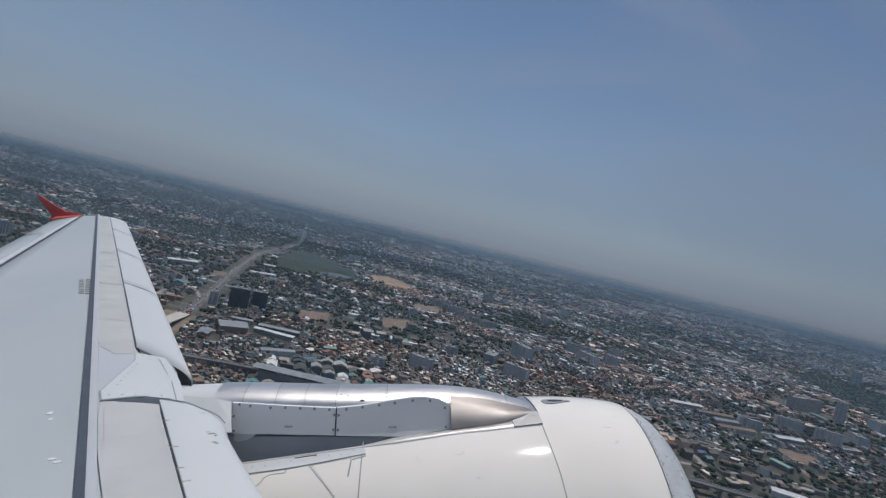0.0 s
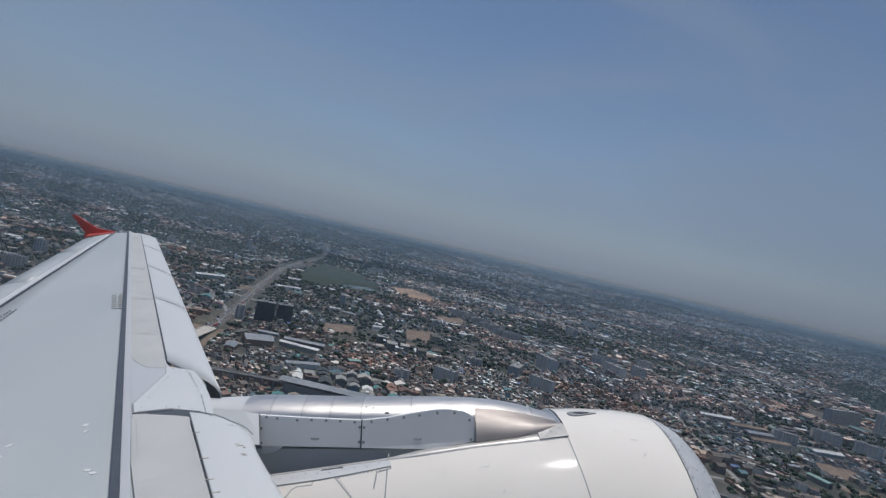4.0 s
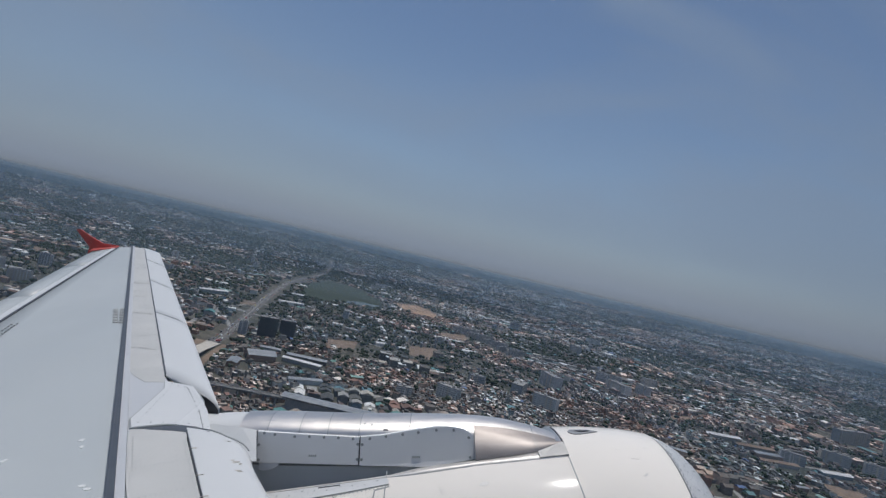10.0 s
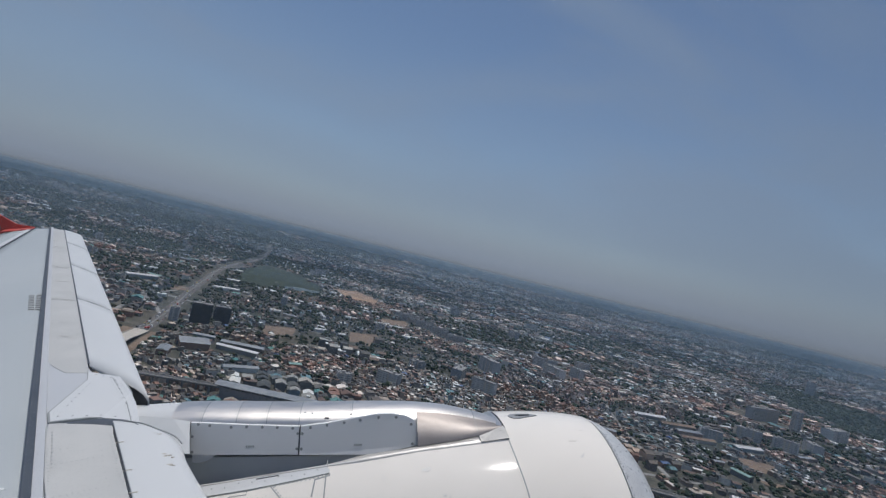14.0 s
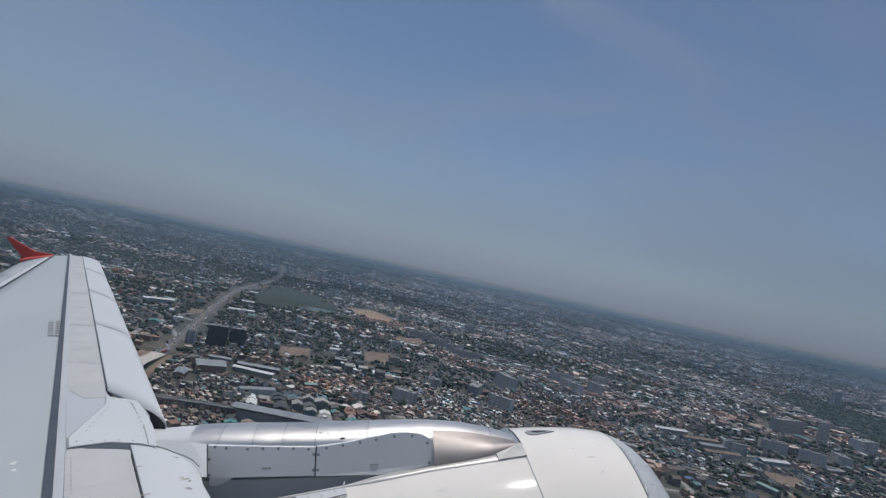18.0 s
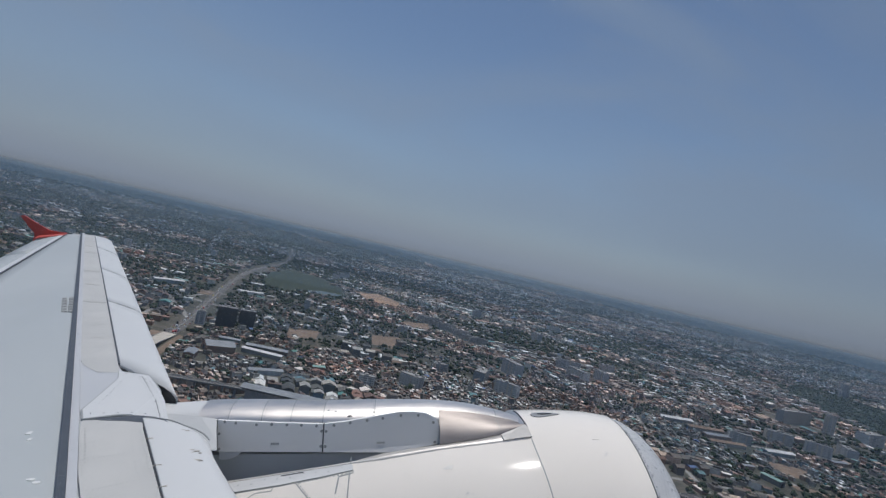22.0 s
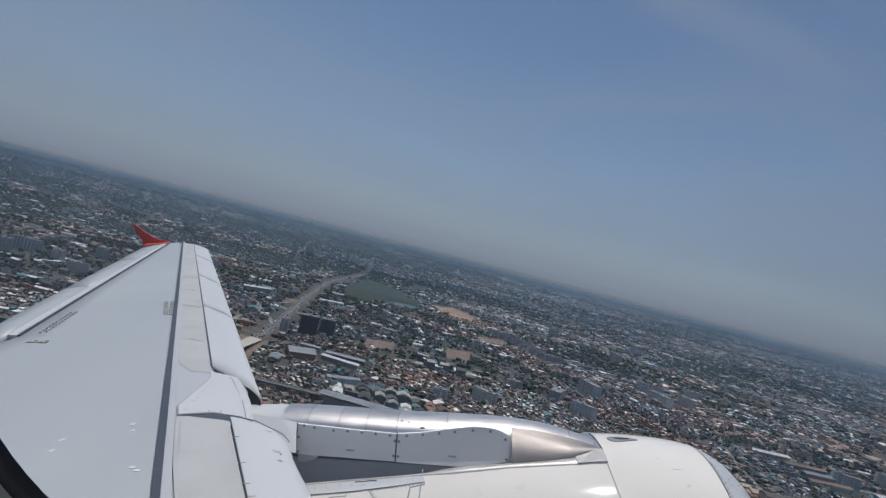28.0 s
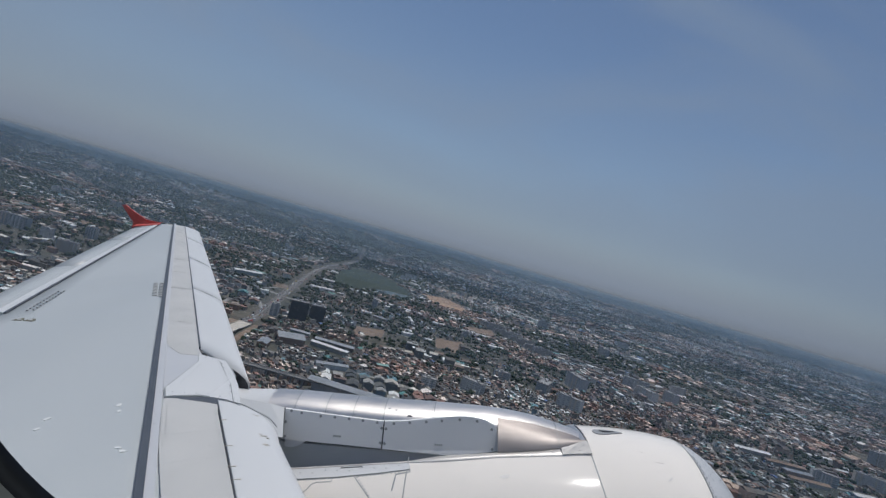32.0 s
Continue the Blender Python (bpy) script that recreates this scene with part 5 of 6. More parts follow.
via = thing("viaduct", "pale concrete road viaduct still under construction", "viaduct", kind="structure")
me, near_pts = ribbon("deck", near_via, 20, deck_height, 1.6, DECK, 8)
part("deck", me, via, "pale unfinished concrete deck")
for s in (-1, 1):
    shift = [(x + s * 9.8, y) for x, y in near_via]
    part("parapet", ribbon("parapet", shift, 0.6, lambda q: deck_height(q) + 0.9, 1.2, CONCRETE, 8)[0], via)
PIER = block("pier", 3.0, 9.0, 6.2, OLD_CONCRETE)
for q in [p for p in near_pts if p.y < 725][::2]:
    part("pier", PIER, via, m=pose(q.x, q.y, 0))
for a, b in zip(near_pts, near_pts[1:]):
    if a.y < 690:
        d = (b - a).normalized()
        for u in (0.3,):
            q = a.lerp(b, u)
            part("deck_joint", block("deck_joint", 0.45, 18.6, 0.06, OLD_CONCRETE), via, m=pose(q.x, q.y, 7.38, 0, 0, math.degrees(math.atan2(d.y, d.x))))
deck_pts = [p for p in near_pts if p.y < 700]
for i in range(26):
    q = deck_pts[int(i / 26 * len(deck_pts))]
    part("formwork", block("formwork", 2.5 + 4 * rng.random(), 1.2 + 2 * rng.random(), 0.35, (DECK, OLD_CONCRETE, CONCRETE, METAL_ROOF)[i % 4]), via, m=pose(q.x + rng.uniform(-8, 8), q.y + rng.uniform(-6, 6), 7.4, 0, 0, rng.choice([78.0, 168.0]) + rng.normal(0, 4)))
me, far_pts = ribbon("main_road", far_via, 19, 0.6, 0.5, ROAD_GREY, 10)
tagged(new("main_road", me), "long straight dual carriageway full of traffic", "road", kind="structure")
tagged(new("median", ribbon("median", far_via, 1.6, 1.4, 0.9, OLD_CONCRETE, 10)[0]), "concrete median strip", "road", kind="structure")
for s in (-1, 1):
    for line, w, nm in ((near_via, 9, "slip_road"),):
        tagged(new("slip_road", ribbon("slip_road", [(x + s * (17 if s > 0 else 19), y) for x, y in line], w if s > 0 else 15, 0.25, 0.2, EARTH, 8)[0]), "dusty slip road beside the viaduct", "road", kind="structure")
for line, w, nm, mat in ((CANAL, 18, "canal", POND),):
    tagged(new(nm, ribbon(nm, line, w, 0.3, 0.2, mat, 8)[0]), "straight grey-green canal through the city", "water", kind="structure")

tagged(new("footpath", ribbon("footpath", [(-368, 408), (-352, 470), (-332, 545)], 3.0, 0.12, 0.08, STREET, 5)[0]), "pale footpath across a grass plot", "road", kind="structure")
STREETS = []
for k in range(26):
    a, far = radians(rng.uniform(-44, 46)), rng.uniform(420, 2300)
    p = np.array([far * math.sin(a), far * math.cos(a)])
    d = radians(rng.choice([12.0, 102.0]) + rng.normal(0, 14))
    line = []
    for i in range(7):
        line.append((float(p[0]), float(p[1])))
        p = p + np.array([math.cos(d), math.sin(d)]) * rng.uniform(60, 130)
        d += rng.normal(0, 0.12)
    if min(q[1] for q in line) < 330 or np.any(inside(FIELD, *np.array(line).T) | inside(LAKE_2, *np.array(line).T) | inside(GREEN, *np.array(line).T)):
        continue
    STREETS.append(line)
    tagged(new("side_street", ribbon("side_street", line, 7.0, 0.16, 0.1, STREET, 6)[0]), "narrow pale grey side street between houses", "road", kind="structure")

# the elevated railway with its stations
rail = thing("elevated_railway", "grey concrete elevated railway on piers", "railway", kind="structure")
me, rail_pts = ribbon("guideway", RAIL, 10, 10.5, 1.5, OLD_CONCRETE, 10)
part("guideway", me, rail, "grey guideway deck")
for s in (-1, 1):
    part("noise_wall", ribbon("noise_wall", [(x, y + s * 4.9) for x, y in RAIL], 0.35, 11.5, 1.2, CONCRETE if s > 0 else OLD_CONCRETE, 10)[0], rail)
    part("track_bed", ribbon("track_bed", [(x, y + s * 2.3) for x, y in RAIL], 2.6, 10.8, 0.3, ROAD_GREY, 10)[0], rail)
RAIL_PIER = block("rail_pier", 1.8, 3.0, 9.2, OLD_CONCRETE)
for q in rail_pts[::1]:
    part("pier", RAIL_PIER, rail, m=pose(q.x, q.y, 0))


def station(name, x, y, length, ang, wide, label):
    st = thing(name, label, "station", pose(x, y, 0, 0, 0, ang))
    part("hall", block("hall", length * 0.9, wide * 0.7, 12.0, OLD_CONCRETE), st, "grey station hall")
    v = []
    for i in range(13):
        u = i / 12
        v.append([(-length / 2 + length * u, -wide / 2, 14.6), (-length / 2 + length * u, -wide / 4, 15.8), (-length / 2 + length * u, 0, 16.3), (-length / 2 + length * u, wide / 4, 15.8), (-length / 2 + length * u, wide / 2, 14.6),
                  (-length / 2 + length * u, wide / 2, 14.2), (-length / 2 + length * u, 0, 15.8), (-length / 2 + length * u, -wide / 2, 14.2)])
    part("roof", loft("roof", v, GREY_ROOF if wide < 22 else METAL_ROOF, smooth=False), st, "long pale metal roof")
    post = block("post", 0.5, wide * 0.9, 2.4, CONCRETE, 11.9)
    for i in range(11):
        part("post", post, st, m=pose(-length / 2 + length * (i + 0.5) / 11, 0, 0))
    return st


station("railway_station", -65, 600, 120, -2, 20, "elevated railway station with a long pale roof")
station("railway_station", -860, 530, 150, 8, 24, "elevated railway station with a long pale roof")
depot = thing("rail_depot", "long windowless grey depot building behind the railway", "building", pose(-312, 632, 0, 0, 0, 6))
part("wall", block("wall", 110, 30, 11, GREY_ROOF), depot, "grey metal cladding")
part("roof", block("roof", 112, 32, 0.8, GREY_ROOF, 11), depot)
for i in range(8):
    part("roof_unit", block("roof_unit", 4, 3, 1.4, OLD_CONCRETE, 11.8), depot, m=pose(-48 + 13 * i, rng.uniform(-8, 8), 0))

# ---- apartment blocks ----
BLOCKED = []


def apartments(x, y, w, d, floors, ang, name="apartment_building", label="grey concrete apartment block with rows of dark windows", skin=None):
    skin = skin or FLAT_WALL
    ob = thing(name, label, "building", pose(x, y, 0, 0, 0, ang))
    h = floors * 3.1 + 1.0
    wall = part("wall", block("wall", w, d, h, skin), ob)
    o = 0.05
    loops = [[(-w / 2 - o, -d / 2 - o, z), (w / 2 + o, -d / 2 - o, z), (w / 2 + o, d / 2 + o, z), (-w / 2 - o, d / 2 + o, z)] for z in (0.0, 1.15 if int(x) % 2 else 0.8)]
    band = loft("glazing_band", loops, WINDOW_GLASS, smooth=False)
    ledge = block("balcony_slab", w + 1.0, d + 1.0, 0.3, CONCRETE)
    for f in range(floors):
        part("glazing_band", band, wall, m=pose(0, 0, 1.5 + 3.1 * f))
        if (floors + int(w)) % 2:
            part("balcony_slab", ledge, wall, m=pose(0, 0, 0.55 + 3.1 * f))
    post = block("pier", 1.5 if w < 40 else 2.2, d + 0.5, h, skin)
    n = max(2, int(w / (4.5 if w < 40 else 7.0)))
    for i in range(n + 1):
        part("pier", post, wall, m=pose((-0.5 + i / n) * (w - 1.6), 0, 0))
    for s in (-0.33, 0.0, 0.33):
        part("pier", block("pier", w + 0.5, 1.6, h, skin), wall, m=pose(0, s * d, 0))
    par = 0.6
    loops = [[(-w / 2 - 0.2, -d / 2 - 0.2, z), (w / 2 + 0.2, -d / 2 - 0.2, z), (w / 2 + 0.2, d / 2 + 0.2, z), (-w / 2 - 0.2, d / 2 + 0.2, z)] for z in (h, h + 1.1)]
    loops += [[(-w / 2 + par, -d / 2 + par, z), (w / 2 - par, -d / 2 + par, z), (w / 2 - par, d / 2 - par, z), (-w / 2 + par, d / 2 - par, z)] for z in (h + 1.1, h + 0.1)]
    part("roof", loft("roof", loops, OLD_CONCRETE, smooth=False), ob, "flat grey roof with a parapet")
    part("stair_house", block("stair_house", min(5, w * 0.4), min(4, d * 0.5), 3.0, CONCRETE, h + 0.05), ob, m=pose(w * rng.uniform(-0.25, 0.25), 0, 0))
    part("water_tank", block("water_tank", 2.4, 2.4, 2.2, METAL_ROOF, h + 0.05), ob, m=pose(-w * 0.32, d * 0.12, 0))
    BLOCKED.append((x, y, 0.6 * math.hypot(w, d)))
    return ob


TOWERS = [(-248, 948, 30, 16, 10, 20), (-221, 974, 25, 16, 9, 20), (-282, 926, 14, 12, 6, 20), (118, 935, 26, 14, 5, 20), (66, 808, 34, 16, 5, -30), (226, 880, 40, 14, 6, -35), (2, 760, 20, 14, 4, 10),
          (985, 1205, 110, 16, 9, 22), (1027, 1150, 16, 16, 14, 20), (1876, 2068, 30, 20, 18, 0), (1120, 1140, 80, 26, 8, 25), (760, 955, 45, 14, 6, -20), (815, 925, 40, 14, 6, -25), (640, 890, 36, 14, 5, -20)]
for n, (x, y, w, d, f, a) in enumerate(TOWERS):
    apartments(x, y, w, d, f, a, label="dark glass-fronted apartment tower beside the main road" if n in (0, 1, 2) else ("long pale slab building with rows of windows" if w > 55 else "grey concrete apartment block with rows of dark windows"), skin=DARK_CLADDING if n < 2 else None)
for i in range(8):
    u = i / 7
    apartments(132 + 118 * u, 1612 - 250 * u, 58 - 10 * u, 11, 4 + i % 2, 20, label="pale terraced apartment slab of a housing estate", skin=CONCRETE)
OPEN = (FIELD, LAKE, BROWN, GREEN, PLOT, LAKE_2, PARK, COPSE, *EARTHS)


def free(x, y, r):
    """True where a building of that radius meets no road, field or other building."""
    px, py = np.array([x]), np.array([y])
    taken = near_line(VIADUCT, px, py, 22 + r)[0] or near_line(RAIL, px, py, 8 + r)[0] or near_line(CANAL, px, py, 12 + r)[0] or any(inside(p, px, py)[0] or near_line(p + p[:1], px, py, r)[0] for p in OPEN)
    return not taken and all(math.hypot(x - bx, y - by) > r + br for bx, by, br in BLOCKED)


made = 0
while made < 34:
    b, far = radians(rng.uniform(-42, 44)), rng.uniform(780, 2600)
    x, y, w = far * math.sin(b), far * math.cos(b), rng.uniform(20, 60)
    if free(x, y, 0.6 * w):
        apartments(x, y, w, rng.uniform(12, 18), int(rng.integers(4, 9)), rng.choice([12.0, 102.0, -20.0, 70.0]) + rng.normal(0, 6))
        made += 1


def shed(x, y, w, d, h, ang, roof=METAL_ROOF, name="warehouse", label="low warehouse with a pale metal gable roof"):
    ob = thing(name, label, "building", pose(x, y, 0, 0, 0, ang))
    part("wall", block("wall", w, d, h, WALL_ONE), ob)
    rise, o = d * 0.16, 0.8
    v = [[(xx, -d / 2 - o, h), (xx, 0, h + rise), (xx, d / 2 + o, h), (xx, d / 2 + o, h - 0.3), (xx, 0, h + rise - 0.3), (xx, -d / 2 - o, h - 0.3)] for xx in (-w / 2 - o, 0, w / 2 + o)]
    part("roof", loft("roof", v, roof, smooth=False), ob, "pale metal gable roof")
    part("gate", block("gate", 0.3, min(8, d * 0.4), h * 0.7, DARK), ob, m=pose(-w / 2, 0, 0))
    BLOCKED.append((x, y, 0.6 * math.hypot(w, d)))
    return ob


for x, y, w, d, h, a, r in ((-476, 1280, 66, 15, 8, 43, METAL_ROOF), (-206, 782, 38, 30, 9, 30, GREY_ROOF), (-150, 802, 58, 11, 6, -8, METAL_ROOF), (-150, 832, 60, 13, 6, 2, GREY_ROOF), (-68, 785, 18, 10, 6, 30, GREEN_ROOF),
                            (-125, 712, 44, 11, 6, 30, GREY_ROOF), (560, 958, 70, 14, 6, 10, METAL_ROOF), (598, 925, 74, 14, 6, 10, EARTH), (610, 892, 76, 14, 6, 10, GREY_ROOF), (590, 850, 70, 14, 6, 10, EARTH), (690, 860, 60, 14, 6, 12, METAL_ROOF)):
    shed(x, y, w, d, h, a, r)
made = 0
while made < 46:
    b, far = radians(rng.uniform(-42, 44)), rng.uniform(620, 2200)
    x, y, w = far * math.sin(b), far * math.cos(b), rng.uniform(18, 42)
    if free(x, y, 0.6 * w):
        shed(x, y, w, w * rng.uniform(0.28, 0.45), rng.uniform(5, 8), rng.choice([12.0, 12.0, 102.0, -20.0]) + rng.normal(0, 6), (METAL_ROOF, GREY_ROOF, GREY_ROOF, METAL_ROOF, EARTH, GREEN_ROOF)[made % 6])
        made += 1


# ---- the airfield left behind ----
sheet("runway", [(-3850, 30), (-750, 30), (-750, 90), (-3850, 90)], 0.05, ASPHALT, "long grey runway with white edge lines", "runway")
sheet("apron", [(-1950, 260), (-1010, 260), (-1010, 400), (-1950, 400)], 0.06, OLD_CONCRETE, "wide weathered concrete apron", "apron")
sheet("airfield_grass", [(-3850, 100), (-750, 100), (-750, 255), (-3850, 255)], 0.03, EARTH, "dry brown airfield grass", "field")
for y in (34, 86):
    sheet("runway_line", [(-3850, y), (-750, y), (-750, y + 0.9), (-3850, y + 0.9)], 0.09, METAL_ROOF, "white painted runway edge line", "road marking")
for i, (w, d, h, r) in enumerate(((50, 44, 12, METAL_ROOF), (34, 30, 10, METAL_ROOF), (56, 46, 13, METAL_ROOF), (44, 36, 11, GREY_ROOF), (60, 40, 12, METAL_ROOF), (40, 30, 9, GREEN_ROOF), (50, 40, 12, METAL_ROOF), (46, 36, 11, METAL_ROOF))):
    shed(-1850 + 105 * i, 440 + 8 * (i % 3), w, d, h, 2, r, "hangar", "grey aircraft hangar with a pale gable roof")

# ---- houses ----
def blocked(x, y):
    bad = near_line(VIADUCT, x, y, 26) | near_line(RAIL, x, y, 11) | near_line(CANAL, x, y, 15)
    for line in STREETS:
        bad |= near_line(line, x, y, 6.5)
    for poly in (*OPEN, *LOT_SHAPES):
        bad |= inside(poly, x, y)
    bad |= (abs(x + 312) < 62) & (abs(y - 632) < 26) | (x < -750) & (y < 480)
    for bx, by, br in BLOCKED:
        bad |= np.hypot(x - bx, y - by) < br + 3
    return bad


def greenness(x, y):
    belt = 0.9 * (np.sin(0.0125 * y + 0.0030 * x + 1.4 * np.sin(x * 0.004 + 1)) > 0.80)
    west = 0.48 * np.clip((60 - x + 0.05 * y) / 300, 0, 1) * np.clip((y - 620) / 200, 0, 1)
    east = 0.16 * np.clip((x - 230) / 400, 0, 1) * np.clip((2100 - y) / 500, 0, 1)
    for line in BELTS:
        belt = belt + 0.9 * near_line(line, x, y, 50)
    return belt + west + east + 0.12 * np.clip((np.hypot(x, y) - 2200) / 800, 0, 1) + (np.sin(x * 0.0071 + 1.3) * np.cos(y * 0.0063 - 0.4) + np.sin(x * 0.0031 - y * 0.0047 + 2.0) + 0.6 * np.sin(x * 0.019 + y * 0.013)) / 2.6


X, Y, WID, DEP, HGT, ANG, TYPE = [], [], [], [], [], [], []
CELL = 190
for cx in range(-4400, 4700, CELL):
    for cy in range(250, 4700, CELL):
        far = math.hypot(cx, cy)
        bearing = math.degrees(math.atan2(cx, cy))
        if far > 4800 or not -50 < bearing < 52:
            continue
        ang = (12 if rng.random() < 0.6 else 12 + rng.normal(0, 22)) + (90 if rng.random() < 0.4 else 0)
        big = 0.64 if far < 900 else 0.70 if far < 1400 else (0.88 if far < 2400 else 1.1)
        kind = rng.random()
        step, row = ((4.4 if far < 1300 and kind < 0.3 else 15.0 if far < 1000 else 20.0 if far < 1500 else 34.0), 13.6 * big) if kind < 0.5 else ((10.5 * big, 13.5 * big) if kind < 0.86 else (24 * big, 26 * big))
        gx, gy = np.meshgrid(np.arange(-135, 135, step), np.arange(-135, 135, row))
        gx, gy = gx.ravel(), gy.ravel()
        gx = gx + rng.normal(0, 0.04 * step, gx.shape) + 0.3 * step * np.sin(gy * 0.05)
        gy = gy + rng.normal(0, 0.07 * row, gy.shape)
        c, s = math.cos(radians(ang)), math.sin(radians(ang))
        px, py = cx + c * gx - s * gy, cy + s * gx + c * gy
        green = greenness(px, py)
        keep = (abs(px - cx) < CELL / 2) & (abs(py - cy) < CELL / 2) & (rng.random(px.shape) > 0.10 + 1.2 * np.clip(green - 0.08, 0, 0.7))
        px, py = px[keep], py[keep]
        n = len(px)
        if not n:
            continue
        X.append(px), Y.append(py)
        if kind < 0.5:
            ANG.append(ang + rng.normal(0, 1.0, n))
            WID.append(rng.uniform(0.85 if step < 10 else 0.5, 0.98, n) * step), DEP.append(rng.uniform(9.5, 12.5, n) * big), HGT.append(rng.choice([5.5, 6.2, 6.8, 9.5], n)), TYPE.append(np.where(rng.random(n) < 0.55, 0, 1))
        elif kind < 0.86:
            ANG.append(ang + rng.normal(0, 2.0, n))
            WID.append(rng.uniform(0.6, 0.95, n) * step), DEP.append(rng.uniform(8, 13, n) * big), HGT.append(rng.choice([3.0, 3.6, 5.6, 6.0], n)), TYPE.append(np.where(rng.random(n) < 0.38, 0, np.where(rng.random(n) < 0.75, 1, 2)))
        else:
            ANG.append(ang + rng.normal(0, 2.0, n))
            WID.append(rng.uniform(0.6, 0.98, n) * step), DEP.append(rng.uniform(12, 24, n) * big), HGT.append(rng.choice([5, 6, 6.5, 8, 13], n)), TYPE.append(np.where(rng.random(n) < 0.4, 0, 1))
X, Y, WID, DEP, HGT, ANG, TYPE = (np.concatenate(a) for a in (X, Y, WID, DEP, HGT, ANG, TYPE))
grown = (rng.random(len(X)) < 0.07) & (WID < 14)
TYPE = np.where(grown, np.where(rng.random(len(X)) < 0.6, 0, 1), TYPE)
WID, DEP = np.where(grown, WID * rng.uniform(1.4, 2.4, len(X)), WID), np.where(grown, DEP * rng.uniform(1.0, 1.4, len(X)), DEP)
HGT = HGT * np.where(grown & (TYPE == 0), rng.uniform(1.1, 1.9, len(X)), rng.uniform(0.85, 1.2, len(X)))
HGT = np.minimum(np.where((np.hypot(X, Y) > 3300) | (np.hypot(X, Y) < 900), HGT * 0.75, HGT), 14.0)
ok = ~blocked(X, Y) & (np.hypot(X, Y) < 4700)
X, Y, WID, DEP, HGT, ANG, TYPE = (a[ok] for a in (X, Y, WID, DEP, HGT, ANG, TYPE))


def placed(local, sel, scale):
    """Vertices of a unit form set at each chosen house."""
    c, s = np.cos(np.radians(ANG[sel]))[:, None], np.sin(np.radians(ANG[sel]))[:, None]
    lx, ly = local[None, :, 0] * scale[0][:, None], local[None, :, 1] * scale[1][:, None]
    z = swell(np.hypot(X[sel], Y[sel]))[:, None] + scale[2][:, None] + local[None, :, 2] * scale[3][:, None]
    return np.stack([X[sel][:, None] + c * lx - s * ly, Y[sel][:, None] + s * lx + c * ly, z], -1)


def mass(name, verts, quads, mat, label, category):
    """Many copies of one form, as one mesh."""
    k, n = verts.shape[:2]
    me = bpy.data.meshes.new(name)
    idx = [np.asarray(q) for q in quads]
    loops = np.concatenate([(np.arange(k)[:, None] * n + q[None, :]) for q in idx], 1).ravel()
    sizes = np.tile([len(q) for q in idx], k)
    me.vertices.add(k * n)
    me.vertices.foreach_set("co", verts.reshape(-1).astype(np.float32))
    me.loops.add(len(loops))
    me.loops.foreach_set("vertex_index", loops.astype(np.int32))
    me.polygons.add(len(sizes))
    me.polygons.foreach_set("loop_start", np.r_[0, np.cumsum(sizes)[:-1]].astype(np.int32))
    me.materials.append(mat)
    me.polygons.foreach_set("use_smooth", [False] * len(sizes))
    me.update(calc_edges=True)
    me.validate()
    return tagged(new(name, me), label, category, kind="stuff")


BOX = np.array([(-.5, -.5, 0), (.5, -.5, 0), (.5, .5, 0), (-.5, .5, 0), (-.5, -.5, 1), (.5, -.5, 1), (.5, .5, 1), (-.5, .5, 1)])
BOX_Q = [(0, 1, 5, 4), (1, 2, 6, 5), (2, 3, 7, 6), (3, 0, 4, 7), (4, 5, 6, 7)]
FLAT = np.array([(-.52, -.52, 0), (.52, -.52, 0), (.52, .52, 0), (-.52, .52, 0), (-.52, -.52, 1), (.52, -.52, 1), (.52, .52, 1), (-.52, .52, 1)])
GABLE = np.array([(-.55, -.55, 0), (.55, -.55, 0), (.55, .55, 0), (-.55, .55, 0), (-.55, 0, 1), (.55, 0, 1)])
GABLE_Q = [(0, 1, 5, 4), (2, 3, 4, 5), (1, 2, 5), (3, 0, 4)]
HIP = np.array([(-.56, -.56, 0), (.56, -.56, 0), (.56, .56, 0), (-.56, .56, 0), (-.2, 0, 1), (.2, 0, 1)])
far_all = np.hypot(X, Y)
order = np.argsort(far_all + 2.0 * np.maximum(0, np.abs(X - 150) - 500))
near_ids = order[:260]
is_near = np.zeros(len(X), bool)
is_near[near_ids] = True
rest = np.where(~is_near)[0]
zero = np.zeros(len(X))
mass("far_houses", placed(BOX, rest, (WID[rest], DEP[rest], zero[rest], HGT[rest])), BOX_Q, WALLS, "dense low city houses with pale and brown walls", "houses")
for t, form, quads, rise in ((0, FLAT, BOX_Q, 0.5), (1, GABLE, GABLE_Q, 0.20), (2, HIP, GABLE_Q, 0.24)):
    sel = rest[TYPE[rest] == t]
    up = np.full(len(sel), 0.5) if t == 0 else rise * DEP[sel]
    mass("far_roofs", placed(form, sel, (WID[sel], DEP[sel], HGT[sel], up)), quads, ROOFS, "mixed grey, white, brown and red roofs of the city", "roofs")
# long pale sheds scattered through the far suburbs
k = 900
sx, sy = rng.uniform(-2600, 2900, k), rng.uniform(900, 3900, k)
fit = ~blocked(sx, sy) & (np.hypot(sx, sy) < 4300) & (np.abs(np.degrees(np.arctan2(sx, sy))) < 48)
sx, sy = sx[fit], sy[fit]
k = len(sx)
turn = np.radians(12 + 90 * (rng.random(k) < 0.25) + rng.normal(0, 12, k))
long_side, short_side, tall = 14 + 58 * rng.random(k) ** 2, rng.uniform(8, 18, k), rng.uniform(5, 9, k)
HALL = np.array([(-.5, -.5, 0), (.5, -.5, 0), (.5, .5, 0), (-.5, .5, 0), (-.5, -.5, .75), (.5, -.5, .75), (.5, .5, .75), (-.5, .5, .75), (-.5, 0, 1), (.5, 0, 1)])
